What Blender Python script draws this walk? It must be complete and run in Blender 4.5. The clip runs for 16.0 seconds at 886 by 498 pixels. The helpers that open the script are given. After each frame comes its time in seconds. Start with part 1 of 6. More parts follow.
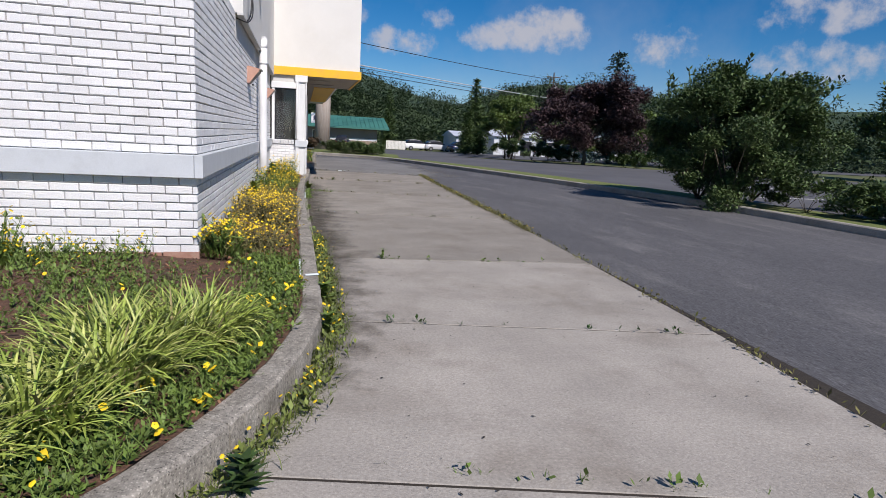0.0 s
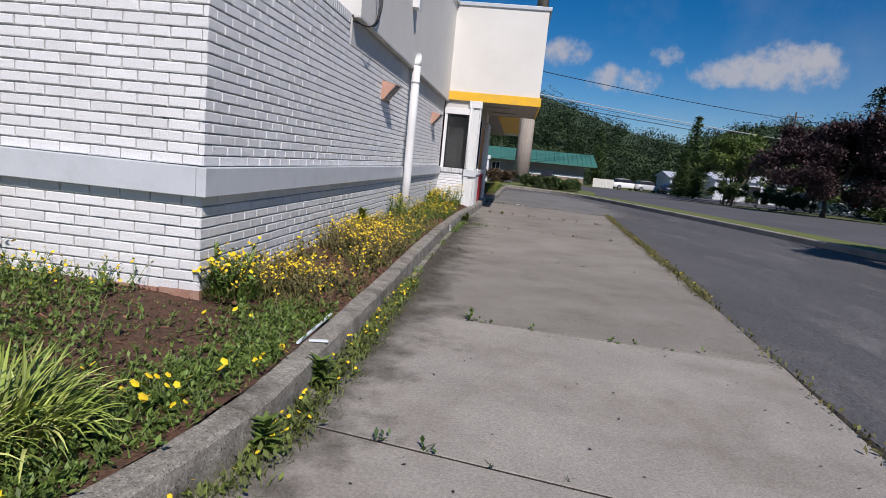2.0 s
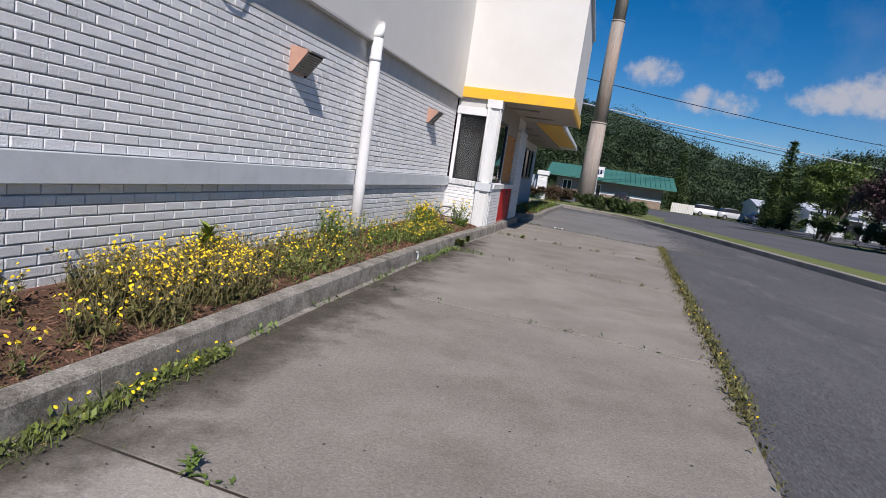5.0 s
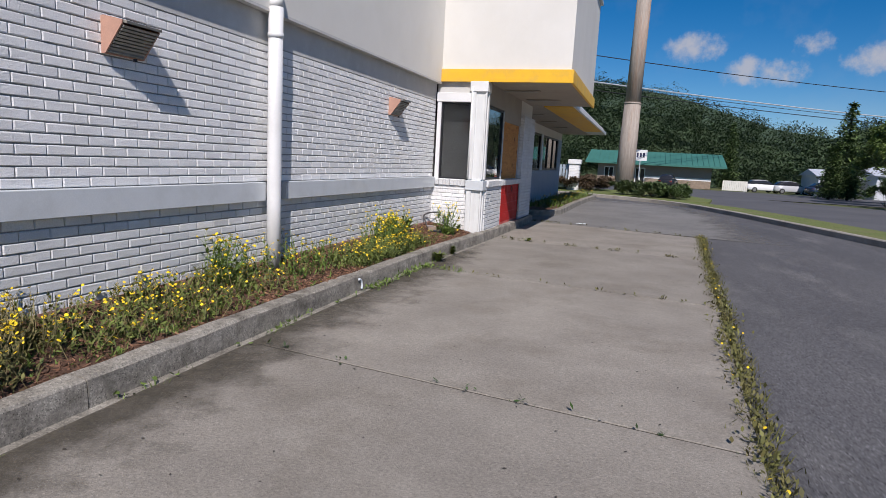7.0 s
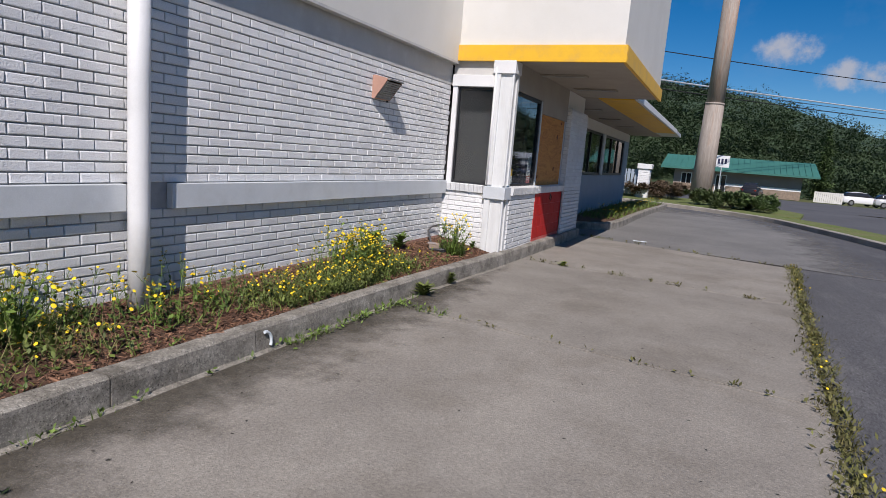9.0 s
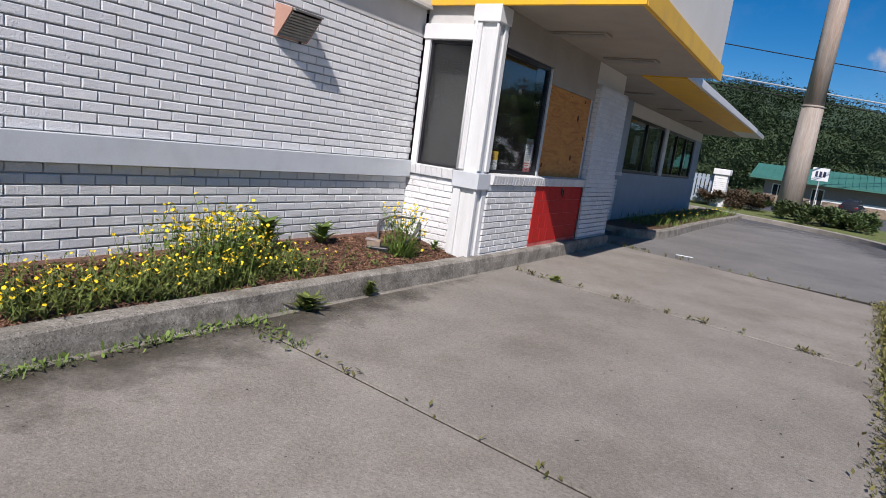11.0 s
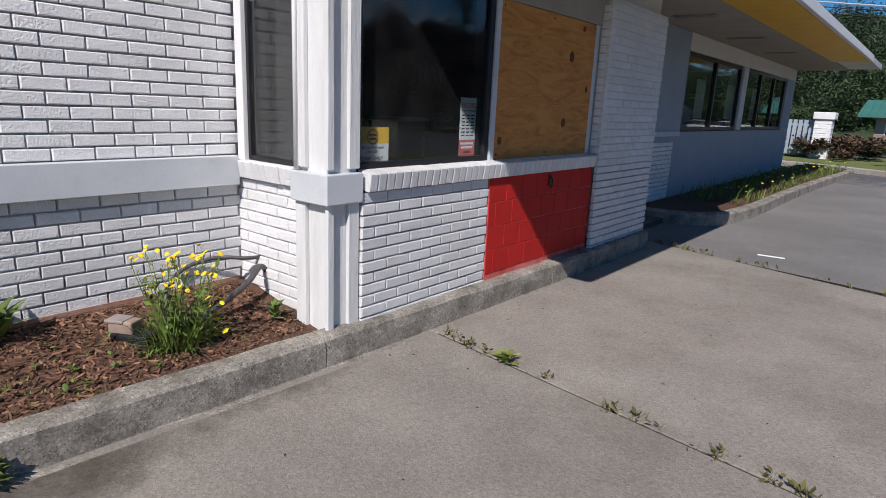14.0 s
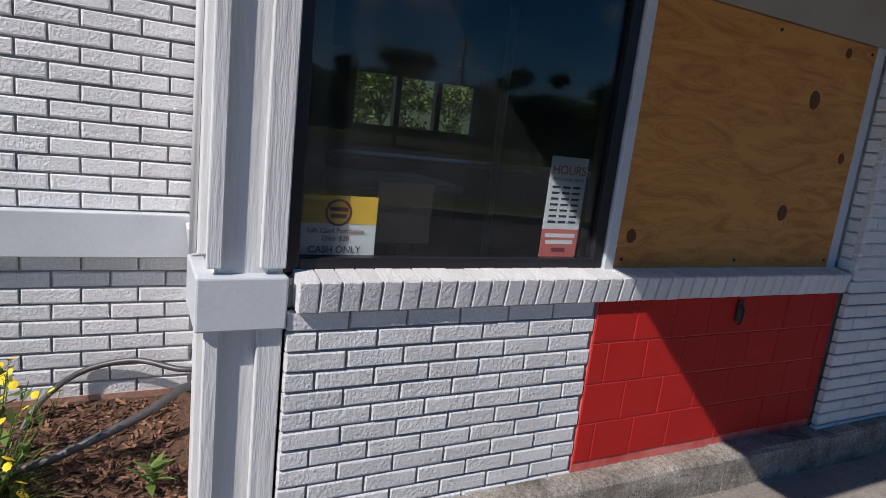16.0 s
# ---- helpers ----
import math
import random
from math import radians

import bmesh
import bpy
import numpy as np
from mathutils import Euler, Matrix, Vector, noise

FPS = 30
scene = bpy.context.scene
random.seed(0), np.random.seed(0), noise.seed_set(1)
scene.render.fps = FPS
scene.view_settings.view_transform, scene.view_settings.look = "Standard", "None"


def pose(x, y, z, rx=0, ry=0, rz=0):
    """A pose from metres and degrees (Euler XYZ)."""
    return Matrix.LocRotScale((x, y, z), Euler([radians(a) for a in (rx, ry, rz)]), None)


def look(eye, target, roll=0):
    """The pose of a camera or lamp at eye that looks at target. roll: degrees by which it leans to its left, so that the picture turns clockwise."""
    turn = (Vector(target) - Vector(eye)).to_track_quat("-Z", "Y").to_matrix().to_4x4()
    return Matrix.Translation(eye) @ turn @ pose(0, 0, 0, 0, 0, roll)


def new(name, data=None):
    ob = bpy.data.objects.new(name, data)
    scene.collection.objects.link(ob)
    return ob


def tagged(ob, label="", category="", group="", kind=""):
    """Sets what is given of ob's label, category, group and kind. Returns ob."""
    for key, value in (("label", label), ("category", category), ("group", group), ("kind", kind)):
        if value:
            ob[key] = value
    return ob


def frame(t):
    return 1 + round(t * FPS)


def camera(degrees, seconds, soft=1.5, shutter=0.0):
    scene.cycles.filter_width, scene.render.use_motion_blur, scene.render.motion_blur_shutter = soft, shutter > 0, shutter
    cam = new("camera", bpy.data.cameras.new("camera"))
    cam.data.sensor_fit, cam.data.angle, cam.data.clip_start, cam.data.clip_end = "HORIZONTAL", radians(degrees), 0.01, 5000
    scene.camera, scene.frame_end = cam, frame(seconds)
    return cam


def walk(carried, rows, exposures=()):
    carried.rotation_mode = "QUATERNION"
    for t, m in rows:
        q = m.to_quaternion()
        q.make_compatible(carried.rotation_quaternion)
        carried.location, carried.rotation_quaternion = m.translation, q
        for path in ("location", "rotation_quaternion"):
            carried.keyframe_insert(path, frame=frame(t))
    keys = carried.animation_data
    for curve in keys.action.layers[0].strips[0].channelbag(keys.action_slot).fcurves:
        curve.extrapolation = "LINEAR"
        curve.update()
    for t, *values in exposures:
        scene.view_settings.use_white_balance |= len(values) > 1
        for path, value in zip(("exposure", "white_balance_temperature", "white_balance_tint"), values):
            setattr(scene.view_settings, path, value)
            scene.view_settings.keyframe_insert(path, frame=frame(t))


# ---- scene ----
PATH = [
    (0, (0.731, -0.647, 1.185), (1.188, 1.266, 0.825), 3.1),
    (0.5, (1.067, -0.407, 1.174), (1.228, 1.53, 0.7), 4.4),
    (1, (1.281, 0.03, 1.185), (1.258, 1.985, 0.763), 2.3),
    (1.5, (1.53, 0.396, 1.192), (1.245, 2.339, 0.813), 5.7),
    (2, (1.712, 0.801, 1.151), (1.504, 2.768, 0.855), 5.6),
    (2.5, (1.984, 1.191, 1.163), (1.821, 3.165, 0.887), 4.0),
    (3, (2.141, 1.609, 1.14), (1.919, 3.565, 0.784), 5.0),
    (3.5, (2.368, 1.998, 1.179), (2.32, 3.989, 0.995), 3.4),
    (4, (2.528, 2.465, 1.166), (2.182, 4.416, 0.897), 7.0),
    (4.2, (2.561, 2.624, 1.136), (2.195, 4.574, 0.887), 8.0),
    (6.3, (3.06, 4.569, 1.324), (2.381, 6.423, 1.003), 4.8),
    (6.5, (3.133, 4.72, 1.269), (2.442, 6.574, 0.97), 3.9),
    (7, (3.174, 5.23, 1.254), (2.568, 7.114, 0.96), 3.0),
    (7.5, (3.21, 5.738, 1.341), (2.396, 7.536, 1.02), 6.6),
    (8, (3.1, 6.357, 1.263), (2.363, 8.189, 0.941), 2.9),
    (8.5, (3.212, 6.825, 1.325), (2.387, 8.621, 1.019), 4.9),
    (9, (3.235, 7.33, 1.297), (2.422, 9.131, 0.987), 4.6),
    (9.2, (3.243, 7.545, 1.312), (2.504, 9.366, 0.941), 4.8),
    (11.3, (3.555, 9.699, 1.175), (2.484, 11.353, 0.833), 6.7),
    (11.5, (3.533, 9.897, 1.166), (2.5, 11.566, 0.786), 3.7),
    (12, (3.494, 10.367, 1.237), (2.45, 12.037, 0.891), 3.9),
    (12.5, (3.34, 10.842, 1.197), (2.178, 12.433, 0.85), 4.9),
    (13, (3.221, 11.398, 1.262), (2.067, 12.983, 0.866), 4.0),
    (13.5, (3.143, 11.87, 1.321), (1.906, 13.371, 0.858), 4.0),
    (14, (3.066, 12.421, 1.305), (1.848, 13.938, 0.837), 2.6),
    (14.5, (2.974, 12.879, 1.377), (1.597, 14.263, 0.944), 5.1),
    (15, (2.786, 13.319, 1.352), (1.288, 14.614, 1.073), 4.9),
    (15.5, (2.596, 13.786, 1.367), (0.963, 14.886, 1.018), 6.1),
    (16, (2.449, 14.139, 1.39), (0.713, 15.055, 1.005), 6.5),
]
cam = camera(72.4, 16.0, soft=0.55)
UNIT = 1.10      # metres for one unit of the plan
EXPOSURES = [(t, e, 6540, 17) for t, e in ((0, 0.05), (1, -0.03), (2, -0.13), (3.5, 0.02), (6.5, 0.03), (8, -0.08), (9, -0.04), (11.5, 0.14), (12.5, 0.05), (14, 0.03), (15.5, -0.05), (16, -0.05))]
walk(cam, [(t, look(Vector(eye) * UNIT, Vector(target) * UNIT, roll)) for t, eye, target, roll in PATH], EXPOSURES)
SUN, SKY = 4.6, 0.055

# ---- world, sun and exposure ----
SUN_DIR = Vector((0.40, -1.0, 1.03)).normalized()      # towards the sun
world = bpy.data.worlds.new("sky")
scene.world = world
world.use_nodes = True
wn, wl = world.node_tree.nodes, world.node_tree.links
wn.clear()
w_out = wn.new("ShaderNodeOutputWorld")
w_bg = wn.new("ShaderNodeBackground")
w_sky = wn.new("ShaderNodeTexSky")
w_sky.sky_type = "NISHITA"
w_sky.sun_disc = False
w_sky.sun_elevation = math.asin(SUN_DIR.z)
w_sky.sun_rotation = math.atan2(SUN_DIR.x, SUN_DIR.y)
w_sky.air_density, w_sky.dust_density, w_sky.ozone_density = 1.0, 0.1, 4.0
w_tc = wn.new("ShaderNodeTexCoord")


def w_math(op, a, b=None):
    """One arithmetic node of the sky."""
    m = wn.new("ShaderNodeMath")
    m.operation = op
    for i, v in enumerate((a, b)):
        if isinstance(v, (int, float)):
            m.inputs[i].default_value = v
        elif v is not None:
            wl.new(v, m.inputs[i])
    return m.outputs[0]


def w_noise(scale, detail, rough):
    t = wn.new("ShaderNodeTexNoise")
    t.inputs["Scale"].default_value, t.inputs["Detail"].default_value, t.inputs["Roughness"].default_value = scale, detail, rough
    wl.new(w_tc.outputs["Generated"], t.inputs["Vector"])
    return t.outputs["Fac"]


w_xyz = wn.new("ShaderNodeSeparateXYZ")
wl.new(w_tc.outputs["Generated"], w_xyz.inputs[0])
w_az = w_math("ARCTAN2", w_xyz.outputs[0], w_xyz.outputs[1])
w_el = w_math("ARCSINE", w_xyz.outputs[2])
# scattered fair-weather cumulus: bearing, height, half width, half height in degrees, density
CLOUDS = [(21.3, 9.8, 4.4, 1.9, 1.15), (17.4, 9.1, 3.4, 1.2, 0.85), (12.0, 10.3, 1.7, 0.8, 0.6), (3.3, 10.2, 2.0, 1.3, 0.75), (8.4, 8.3, 2.8, 1.2, 0.75), (31.5, 8.6, 3.2, 1.5, 0.6), (45.0, 11.0, 5.0, 1.6, 0.6), (44.0, 7.4, 5.0, 1.5, 0.6),
          (70.0, 13.0, 9.0, 3.0, 0.9), (102.0, 17.0, 10.0, 3.5, 0.9), (140.0, 12.0, 9.0, 2.6, 0.9), (-40.0, 14.0, 8.0, 2.8, 0.9), (-100.0, 18.0, 11.0, 3.5, 0.9)]
w_sum = None
for c_az, c_el, c_w, c_h, c_d in CLOUDS:
    du = w_math("DIVIDE", w_math("SUBTRACT", w_az, radians(c_az)), radians(c_w))
    dv = w_math("DIVIDE", w_math("SUBTRACT", w_el, radians(c_el)), radians(c_h))
    r2 = w_math("ADD", w_math("MULTIPLY", du, du), w_math("MULTIPLY", dv, dv))
    one = w_math("MULTIPLY", w_math("SUBTRACT", 1.0, r2), c_d)
    w_sum = one if w_sum is None else w_math("MAXIMUM", w_sum, one)
w_edge = w_math("MULTIPLY", w_math("SUBTRACT", w_noise(26.0, 8.0, 0.62), 0.5), 4.2)
w_range = wn.new("ShaderNodeMapRange")
w_range.interpolation_type = "SMOOTHSTEP"
w_range.inputs[1].default_value, w_range.inputs[2].default_value = -0.25, 1.15
wl.new(w_math("ADD", w_sum, w_edge), w_range.inputs[0])
w_in = wn.new("ShaderNodeMapRange")
w_in.inputs[1].default_value, w_in.inputs[2].default_value = -1.6, -0.2
wl.new(w_sum, w_in.inputs[0])
w_haze = w_math("MULTIPLY", w_math("MAXIMUM", w_math("SUBTRACT", w_noise(3.5, 6.0, 0.6), 0.5), 0.0), 0.7)
w_mix = wn.new("ShaderNodeMix")
w_mix.data_type = "RGBA"
w_mix.inputs[7].default_value = (8.6, 8.9, 9.5, 1)
wl.new(w_math("ADD", w_math("MULTIPLY", w_math("MULTIPLY", w_range.outputs[0], w_in.outputs[0]), 0.80), w_haze), w_mix.inputs[0])
w_hs = wn.new("ShaderNodeHueSaturation")
w_sky.altitude = 1500
w_hs.inputs["Saturation"].default_value = 1.42
w_hs.inputs["Value"].default_value = 1.42
wl.new(w_sky.outputs["Color"], w_hs.inputs["Color"])
wl.new(w_hs.outputs[0], w_mix.inputs[6])
wl.new(w_mix.outputs[2], w_bg.inputs["Color"])
w_bg.inputs["Strength"].default_value = SKY
wl.new(w_bg.outputs[0], w_out.inputs[0])

sun = new("sun", bpy.data.lights.new("sun", "SUN"))
sun.data.energy = SUN
sun.data.angle = radians(0.5)
sun.data.color = (1.0, 0.97, 0.92)
sun.matrix_world = look(SUN_DIR * 60, (0, 0, 0))

# ---- materials ----
def mat(name, c1, c2=None, rough=0.8, scale=6.0, detail=6.0, fine=0.0, fine_scale=120.0, bump=0.0, bump_scale=60.0,
        metal=0.0, spec=0.4, stain=None, stain_scale=0.9, stain_amt=0.5, rnd=0.0, stretch=(1, 1, 1), trans=0.0, island=0.0, speck=0.0, speck_scale=90.0):
    """Two colours mixed by a coarse noise, a fine grain, stains and a bump."""
    m = bpy.data.materials.new(name)
    m.use_nodes = True
    n, l = m.node_tree.nodes, m.node_tree.links
    b = n["Principled BSDF"]
    b.inputs["Roughness"].default_value = rough
    b.inputs["Metallic"].default_value = metal
    b.inputs["Specular IOR Level"].default_value = spec
    if trans:
        b.inputs["Transmission Weight"].default_value = trans
    geo = n.new("ShaderNodeNewGeometry")
    mp = n.new("ShaderNodeMapping")
    mp.inputs["Scale"].default_value = stretch
    l.new(geo.outputs["Position"], mp.inputs["Vector"])

    def noisy(sc, det, ro=0.6):
        t = n.new("ShaderNodeTexNoise")
        t.inputs["Scale"].default_value, t.inputs["Detail"].default_value, t.inputs["Roughness"].default_value = sc, det, ro
        l.new(mp.outputs["Vector"], t.inputs["Vector"])
        return t

    def mix(fac, a, c, mode="MIX"):
        x = n.new("ShaderNodeMix")
        x.data_type, x.blend_type = "RGBA", mode
        for s, v in ((0, fac), (6, a), (7, c)):
            if isinstance(v, (int, float)):
                x.inputs[s].default_value = v
            elif isinstance(v, tuple):
                x.inputs[s].default_value = (*v, 1)
            else:
                l.new(v, x.inputs[s])
        return x.outputs[2]

    def ramp(src, a, c):
        r = n.new("ShaderNodeMapRange")
        r.inputs[1].default_value, r.inputs[2].default_value = a, c
        l.new(src, r.inputs[0])
        return r.outputs[0]

    col = mix(ramp(noisy(scale, detail).outputs["Fac"], 0.32, 0.68), c1, c2 or c1)
    if stain:
        s = ramp(noisy(stain_scale, 7.0, 0.65).outputs["Fac"], 0.5, 0.75)
        a = n.new("ShaderNodeMath")
        a.operation = "MULTIPLY"
        a.inputs[1].default_value = stain_amt
        l.new(s, a.inputs[0])
        col = mix(a.outputs[0], col, stain)
    if fine:
        f = ramp(noisy(fine_scale, 3.0).outputs["Fac"], 0.3, 0.7)
        g = n.new("ShaderNodeMapRange")
        g.inputs[3].default_value, g.inputs[4].default_value = 1 - fine, 1 + fine
        l.new(f, g.inputs[0])
        hs = n.new("ShaderNodeHueSaturation")
        l.new(g.outputs[0], hs.inputs["Value"])
        l.new(col, hs.inputs["Color"])
        col = hs.outputs[0]
    if speck:
        vo = n.new("ShaderNodeTexVoronoi")
        vo.inputs["Scale"].default_value = speck_scale
        l.new(mp.outputs["Vector"], vo.inputs["Vector"])
        sep = n.new("ShaderNodeSeparateColor")
        l.new(vo.outputs["Color"], sep.inputs[0])
        tone = n.new("ShaderNodeMapRange")
        tone.inputs[3].default_value, tone.inputs[4].default_value = 1 - speck, 1 + speck
        l.new(sep.outputs[0], tone.inputs[0])
        grain = mix(ramp(vo.outputs["Distance"], 0.55, 0.25), (1.0, 1.0, 1.0), tone.outputs[0])
        col = mix(1.0, col, grain, "MULTIPLY")
    if rnd or island:
        if rnd:
            o = n.new("ShaderNodeObjectInfo").outputs["Random"]
        else:
            o = geo.outputs["Random Per Island"]
        g = n.new("ShaderNodeMapRange")
        g.inputs[3].default_value, g.inputs[4].default_value = 1 - (rnd or island), 1 + (rnd or island)
        l.new(o, g.inputs[0])
        hs = n.new("ShaderNodeHueSaturation")
        l.new(g.outputs[0], hs.inputs["Value"])
        l.new(col, hs.inputs["Color"])
        col = hs.outputs[0]
    l.new(col, b.inputs["Base Color"])
    if bump:
        bp = n.new("ShaderNodeBump")
        bp.inputs["Strength"].default_value = bump
        bp.inputs["Distance"].default_value = 0.01
        l.new(noisy(bump_scale, 5.0).outputs["Fac"], bp.inputs["Height"])
        l.new(bp.outputs[0], b.inputs["Normal"])
    return m


M_BRICK = mat("white_painted_brick", (0.83, 0.83, 0.82), (0.78, 0.78, 0.775), 0.62, 5, fine=0.08, fine_scale=110, bump=0.75, bump_scale=75, stain=(0.52, 0.50, 0.46), stain_scale=2.2, stain_amt=0.3, rnd=0.05)
M_BRICK_REST = mat("white_painted_brickwork", (0.83, 0.83, 0.82), (0.78, 0.78, 0.775), 0.62, 5, fine=0.08, fine_scale=110, bump=0.75, bump_scale=75, stain=(0.52, 0.50, 0.46), stain_scale=2.2, stain_amt=0.3, island=0.05)
M_BRICK_GREY = mat("grey_painted_brick", (0.73, 0.735, 0.73), (0.67, 0.675, 0.67), 0.62, 5, fine=0.08, fine_scale=110, bump=0.75, bump_scale=75, stain=(0.42, 0.41, 0.39), stain_scale=1.6, stain_amt=0.35, rnd=0.05)
M_BRICK_GREY_REST = mat("grey_painted_brickwork", (0.73, 0.735, 0.73), (0.67, 0.675, 0.67), 0.62, 5, fine=0.08, fine_scale=110, bump=0.75, bump_scale=75, stain=(0.42, 0.41, 0.39), stain_scale=1.6, stain_amt=0.35, island=0.05)
# joint shadow is mixed into this mortar's grey; the pale one is plain paint
M_MORTAR = mat("shadow_toned_mortar", (0.46, 0.455, 0.445), (0.36, 0.355, 0.345), 0.95, 14, bump=0.6, bump_scale=120)
M_MORTAR_PALE = mat("white_painted_mortar", (0.70, 0.70, 0.69), (0.60, 0.60, 0.59), 0.8, 14, bump=0.6, bump_scale=120)
M_BASE = mat("bare_red_footing", (0.34, 0.17, 0.12), (0.45, 0.30, 0.23), 0.9, 12, bump=0.5)
M_GREY = mat("pale_grey_painted_board", (0.60, 0.63, 0.65), (0.55, 0.58, 0.60), 0.5, 3, fine=0.04, bump=0.12, bump_scale=40, stain=(0.42, 0.43, 0.42), stain_scale=3, stain_amt=0.35)
M_STUCCO = mat("off_white_stucco", (0.74, 0.72, 0.67), (0.69, 0.67, 0.62), 0.85, 1.2, fine=0.03, bump=0.25, bump_scale=140, stain=(0.60, 0.57, 0.50), stain_scale=0.8, stain_amt=0.3)
M_FRIEZE = mat("grey_stucco_frieze", (0.60, 0.59, 0.56), (0.52, 0.51, 0.49), 0.85, 2.0, fine=0.04, bump=0.3, bump_scale=110, stain=(0.70, 0.70, 0.69), stain_scale=5, stain_amt=0.5)
# soffit tan; on the bay's off-white panels it stands for canopy shade
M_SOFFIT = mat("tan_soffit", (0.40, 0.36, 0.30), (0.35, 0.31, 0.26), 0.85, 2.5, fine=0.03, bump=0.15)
M_YELLOW = mat("faded_yellow_trim", (0.86, 0.50, 0.03), (0.80, 0.44, 0.03), 0.5, 4, fine=0.04, stain=(0.62, 0.40, 0.14), stain_scale=4, stain_amt=0.55)
M_WHITE = mat("white_gloss_paint", (0.78, 0.78, 0.77), (0.73, 0.73, 0.72), 0.45, 3, fine=0.03, bump=0.08, stain=(0.55, 0.53, 0.49), stain_scale=4, stain_amt=0.3)
M_COPING = mat("pale_metal_coping", (0.60, 0.62, 0.63), (0.52, 0.54, 0.55), 0.45, 3, metal=0.3)
M_WOOD_WHITE = mat("white_painted_rough_plywood", (0.72, 0.73, 0.72), (0.66, 0.67, 0.66), 0.65, 5, fine=0.05, bump=0.55, bump_scale=9, stain=(0.45, 0.42, 0.37), stain_scale=3, stain_amt=0.3, stretch=(5, 5, 0.5))
M_CONC = mat("worn_concrete", (0.40, 0.368, 0.322), (0.31, 0.285, 0.25), 0.9, 1.5, fine=0.16, fine_scale=60, speck=0.25, speck_scale=130, bump=0.4, bump_scale=120, stain=(0.20, 0.17, 0.135), stain_scale=1.1, stain_amt=0.75, rnd=0.05)
M_CONC_OLD = mat("old_dirty_concrete", (0.300, 0.274, 0.236), (0.225, 0.204, 0.176), 0.9, 1.3, fine=0.18, fine_scale=60, speck=0.32, speck_scale=120, bump=0.45, bump_scale=120, stain=(0.16, 0.137, 0.108), stain_scale=1.0, stain_amt=0.75, rnd=0.05)
M_SOIL = mat("dark_joint_soil", (0.045, 0.036, 0.027), (0.03, 0.025, 0.02), 0.95, 20, bump=0.6)
M_APRON = mat("pale_dusty_asphalt", (0.23, 0.222, 0.21), (0.165, 0.16, 0.152), 0.9, 0.5, fine=0.16, fine_scale=60, speck=0.4, speck_scale=95, bump=0.4, bump_scale=120, stain=(0.09, 0.09, 0.09), stain_scale=0.4, stain_amt=0.6)
M_KERB = mat("weathered_kerb_concrete", (0.345, 0.32, 0.275), (0.20, 0.182, 0.152), 0.95, 5, fine=0.3, fine_scale=50, speck=0.7, speck_scale=115, bump=0.4, bump_scale=140, stain=(0.065, 0.056, 0.043), stain_scale=4.0, stain_amt=0.92)
M_ASPH = mat("grey_asphalt", (0.12, 0.118, 0.122), (0.075, 0.075, 0.08), 0.9, 0.8, fine=0.3, fine_scale=75, speck=0.6, speck_scale=95, bump=0.8, bump_scale=110, stain=(0.185, 0.18, 0.178), stain_scale=1.6, stain_amt=0.85, stretch=(1, 0.3, 1))
M_ROAD = mat("road_asphalt", (0.12, 0.12, 0.125), (0.085, 0.085, 0.09), 0.9, 0.3, fine=0.1, fine_scale=30)
M_LINE = mat("white_road_paint", (0.62, 0.62, 0.60), (0.45, 0.45, 0.44), 0.8, 6)
M_MULCH = mat("brown_bark_mulch", (0.135, 0.070, 0.042), (0.075, 0.042, 0.028), 0.95, 16, fine=0.5, fine_scale=70, bump=1.0, bump_scale=55, stain=(0.06, 0.05, 0.03), stain_scale=1.3, stain_amt=0.6)
M_CHIP = mat("bark_chips", (0.22, 0.115, 0.068), (0.12, 0.065, 0.042), 0.95, 20, island=0.75)
# blue-grey darkened to carry the shade on the far wall and fence
M_BLUEGREY = mat("shade_toned_blue_grey", (0.34, 0.40, 0.46), (0.29, 0.35, 0.41), 0.7, 2, fine=0.05, bump=0.3)
M_GRASS = mat("mown_grass", (0.115, 0.16, 0.035), (0.16, 0.175, 0.06), 0.95, 1.5, fine=0.4, fine_scale=40, bump=0.8, bump_scale=40, stain=(0.20, 0.165, 0.09), stain_scale=0.9, stain_amt=0.9)
M_EARTH = mat("grassy_ground", (0.09, 0.12, 0.035), (0.12, 0.12, 0.05), 0.95, 0.2, fine=0.2, fine_scale=4)
M_OLIVE = mat("olive_weed_leaf", (0.135, 0.145, 0.040), (0.115, 0.095, 0.035), 0.7, 7, island=0.5)
M_LEAF = mat("weed_leaf_green", (0.130, 0.195, 0.035), (0.095, 0.15, 0.03), 0.6, 9, island=0.45)
M_WEED = mat("mixed_weed_leaf", (0.150, 0.185, 0.038), (0.095, 0.125, 0.030), 0.65, 9, island=0.55)
M_LEAF_DARK = mat("deep_leaf_green", (0.050, 0.095, 0.022), (0.035, 0.070, 0.018), 0.6, 6, island=0.5)
M_STRAP = mat("strap_leaf_green", (0.30, 0.36, 0.075), (0.17, 0.24, 0.04), 0.45, 8, island=0.5)
M_STRAP_PALE = mat("cream_striped_strap_leaf", (0.52, 0.54, 0.19), (0.40, 0.44, 0.12), 0.45, 8, island=0.3)
M_STRAW = mat("dry_weed_stem", (0.25, 0.21, 0.10), (0.17, 0.14, 0.06), 0.85, 9, island=0.4)
M_FLOWER = mat("yellow_petal", (0.88, 0.66, 0.02), (0.80, 0.54, 0.02), 0.6, 9, island=0.15)
M_BARK = mat("tree_bark", (0.12, 0.095, 0.07), (0.07, 0.055, 0.04), 0.95, 5, bump=0.8, bump_scale=15, stretch=(3, 3, 0.7))
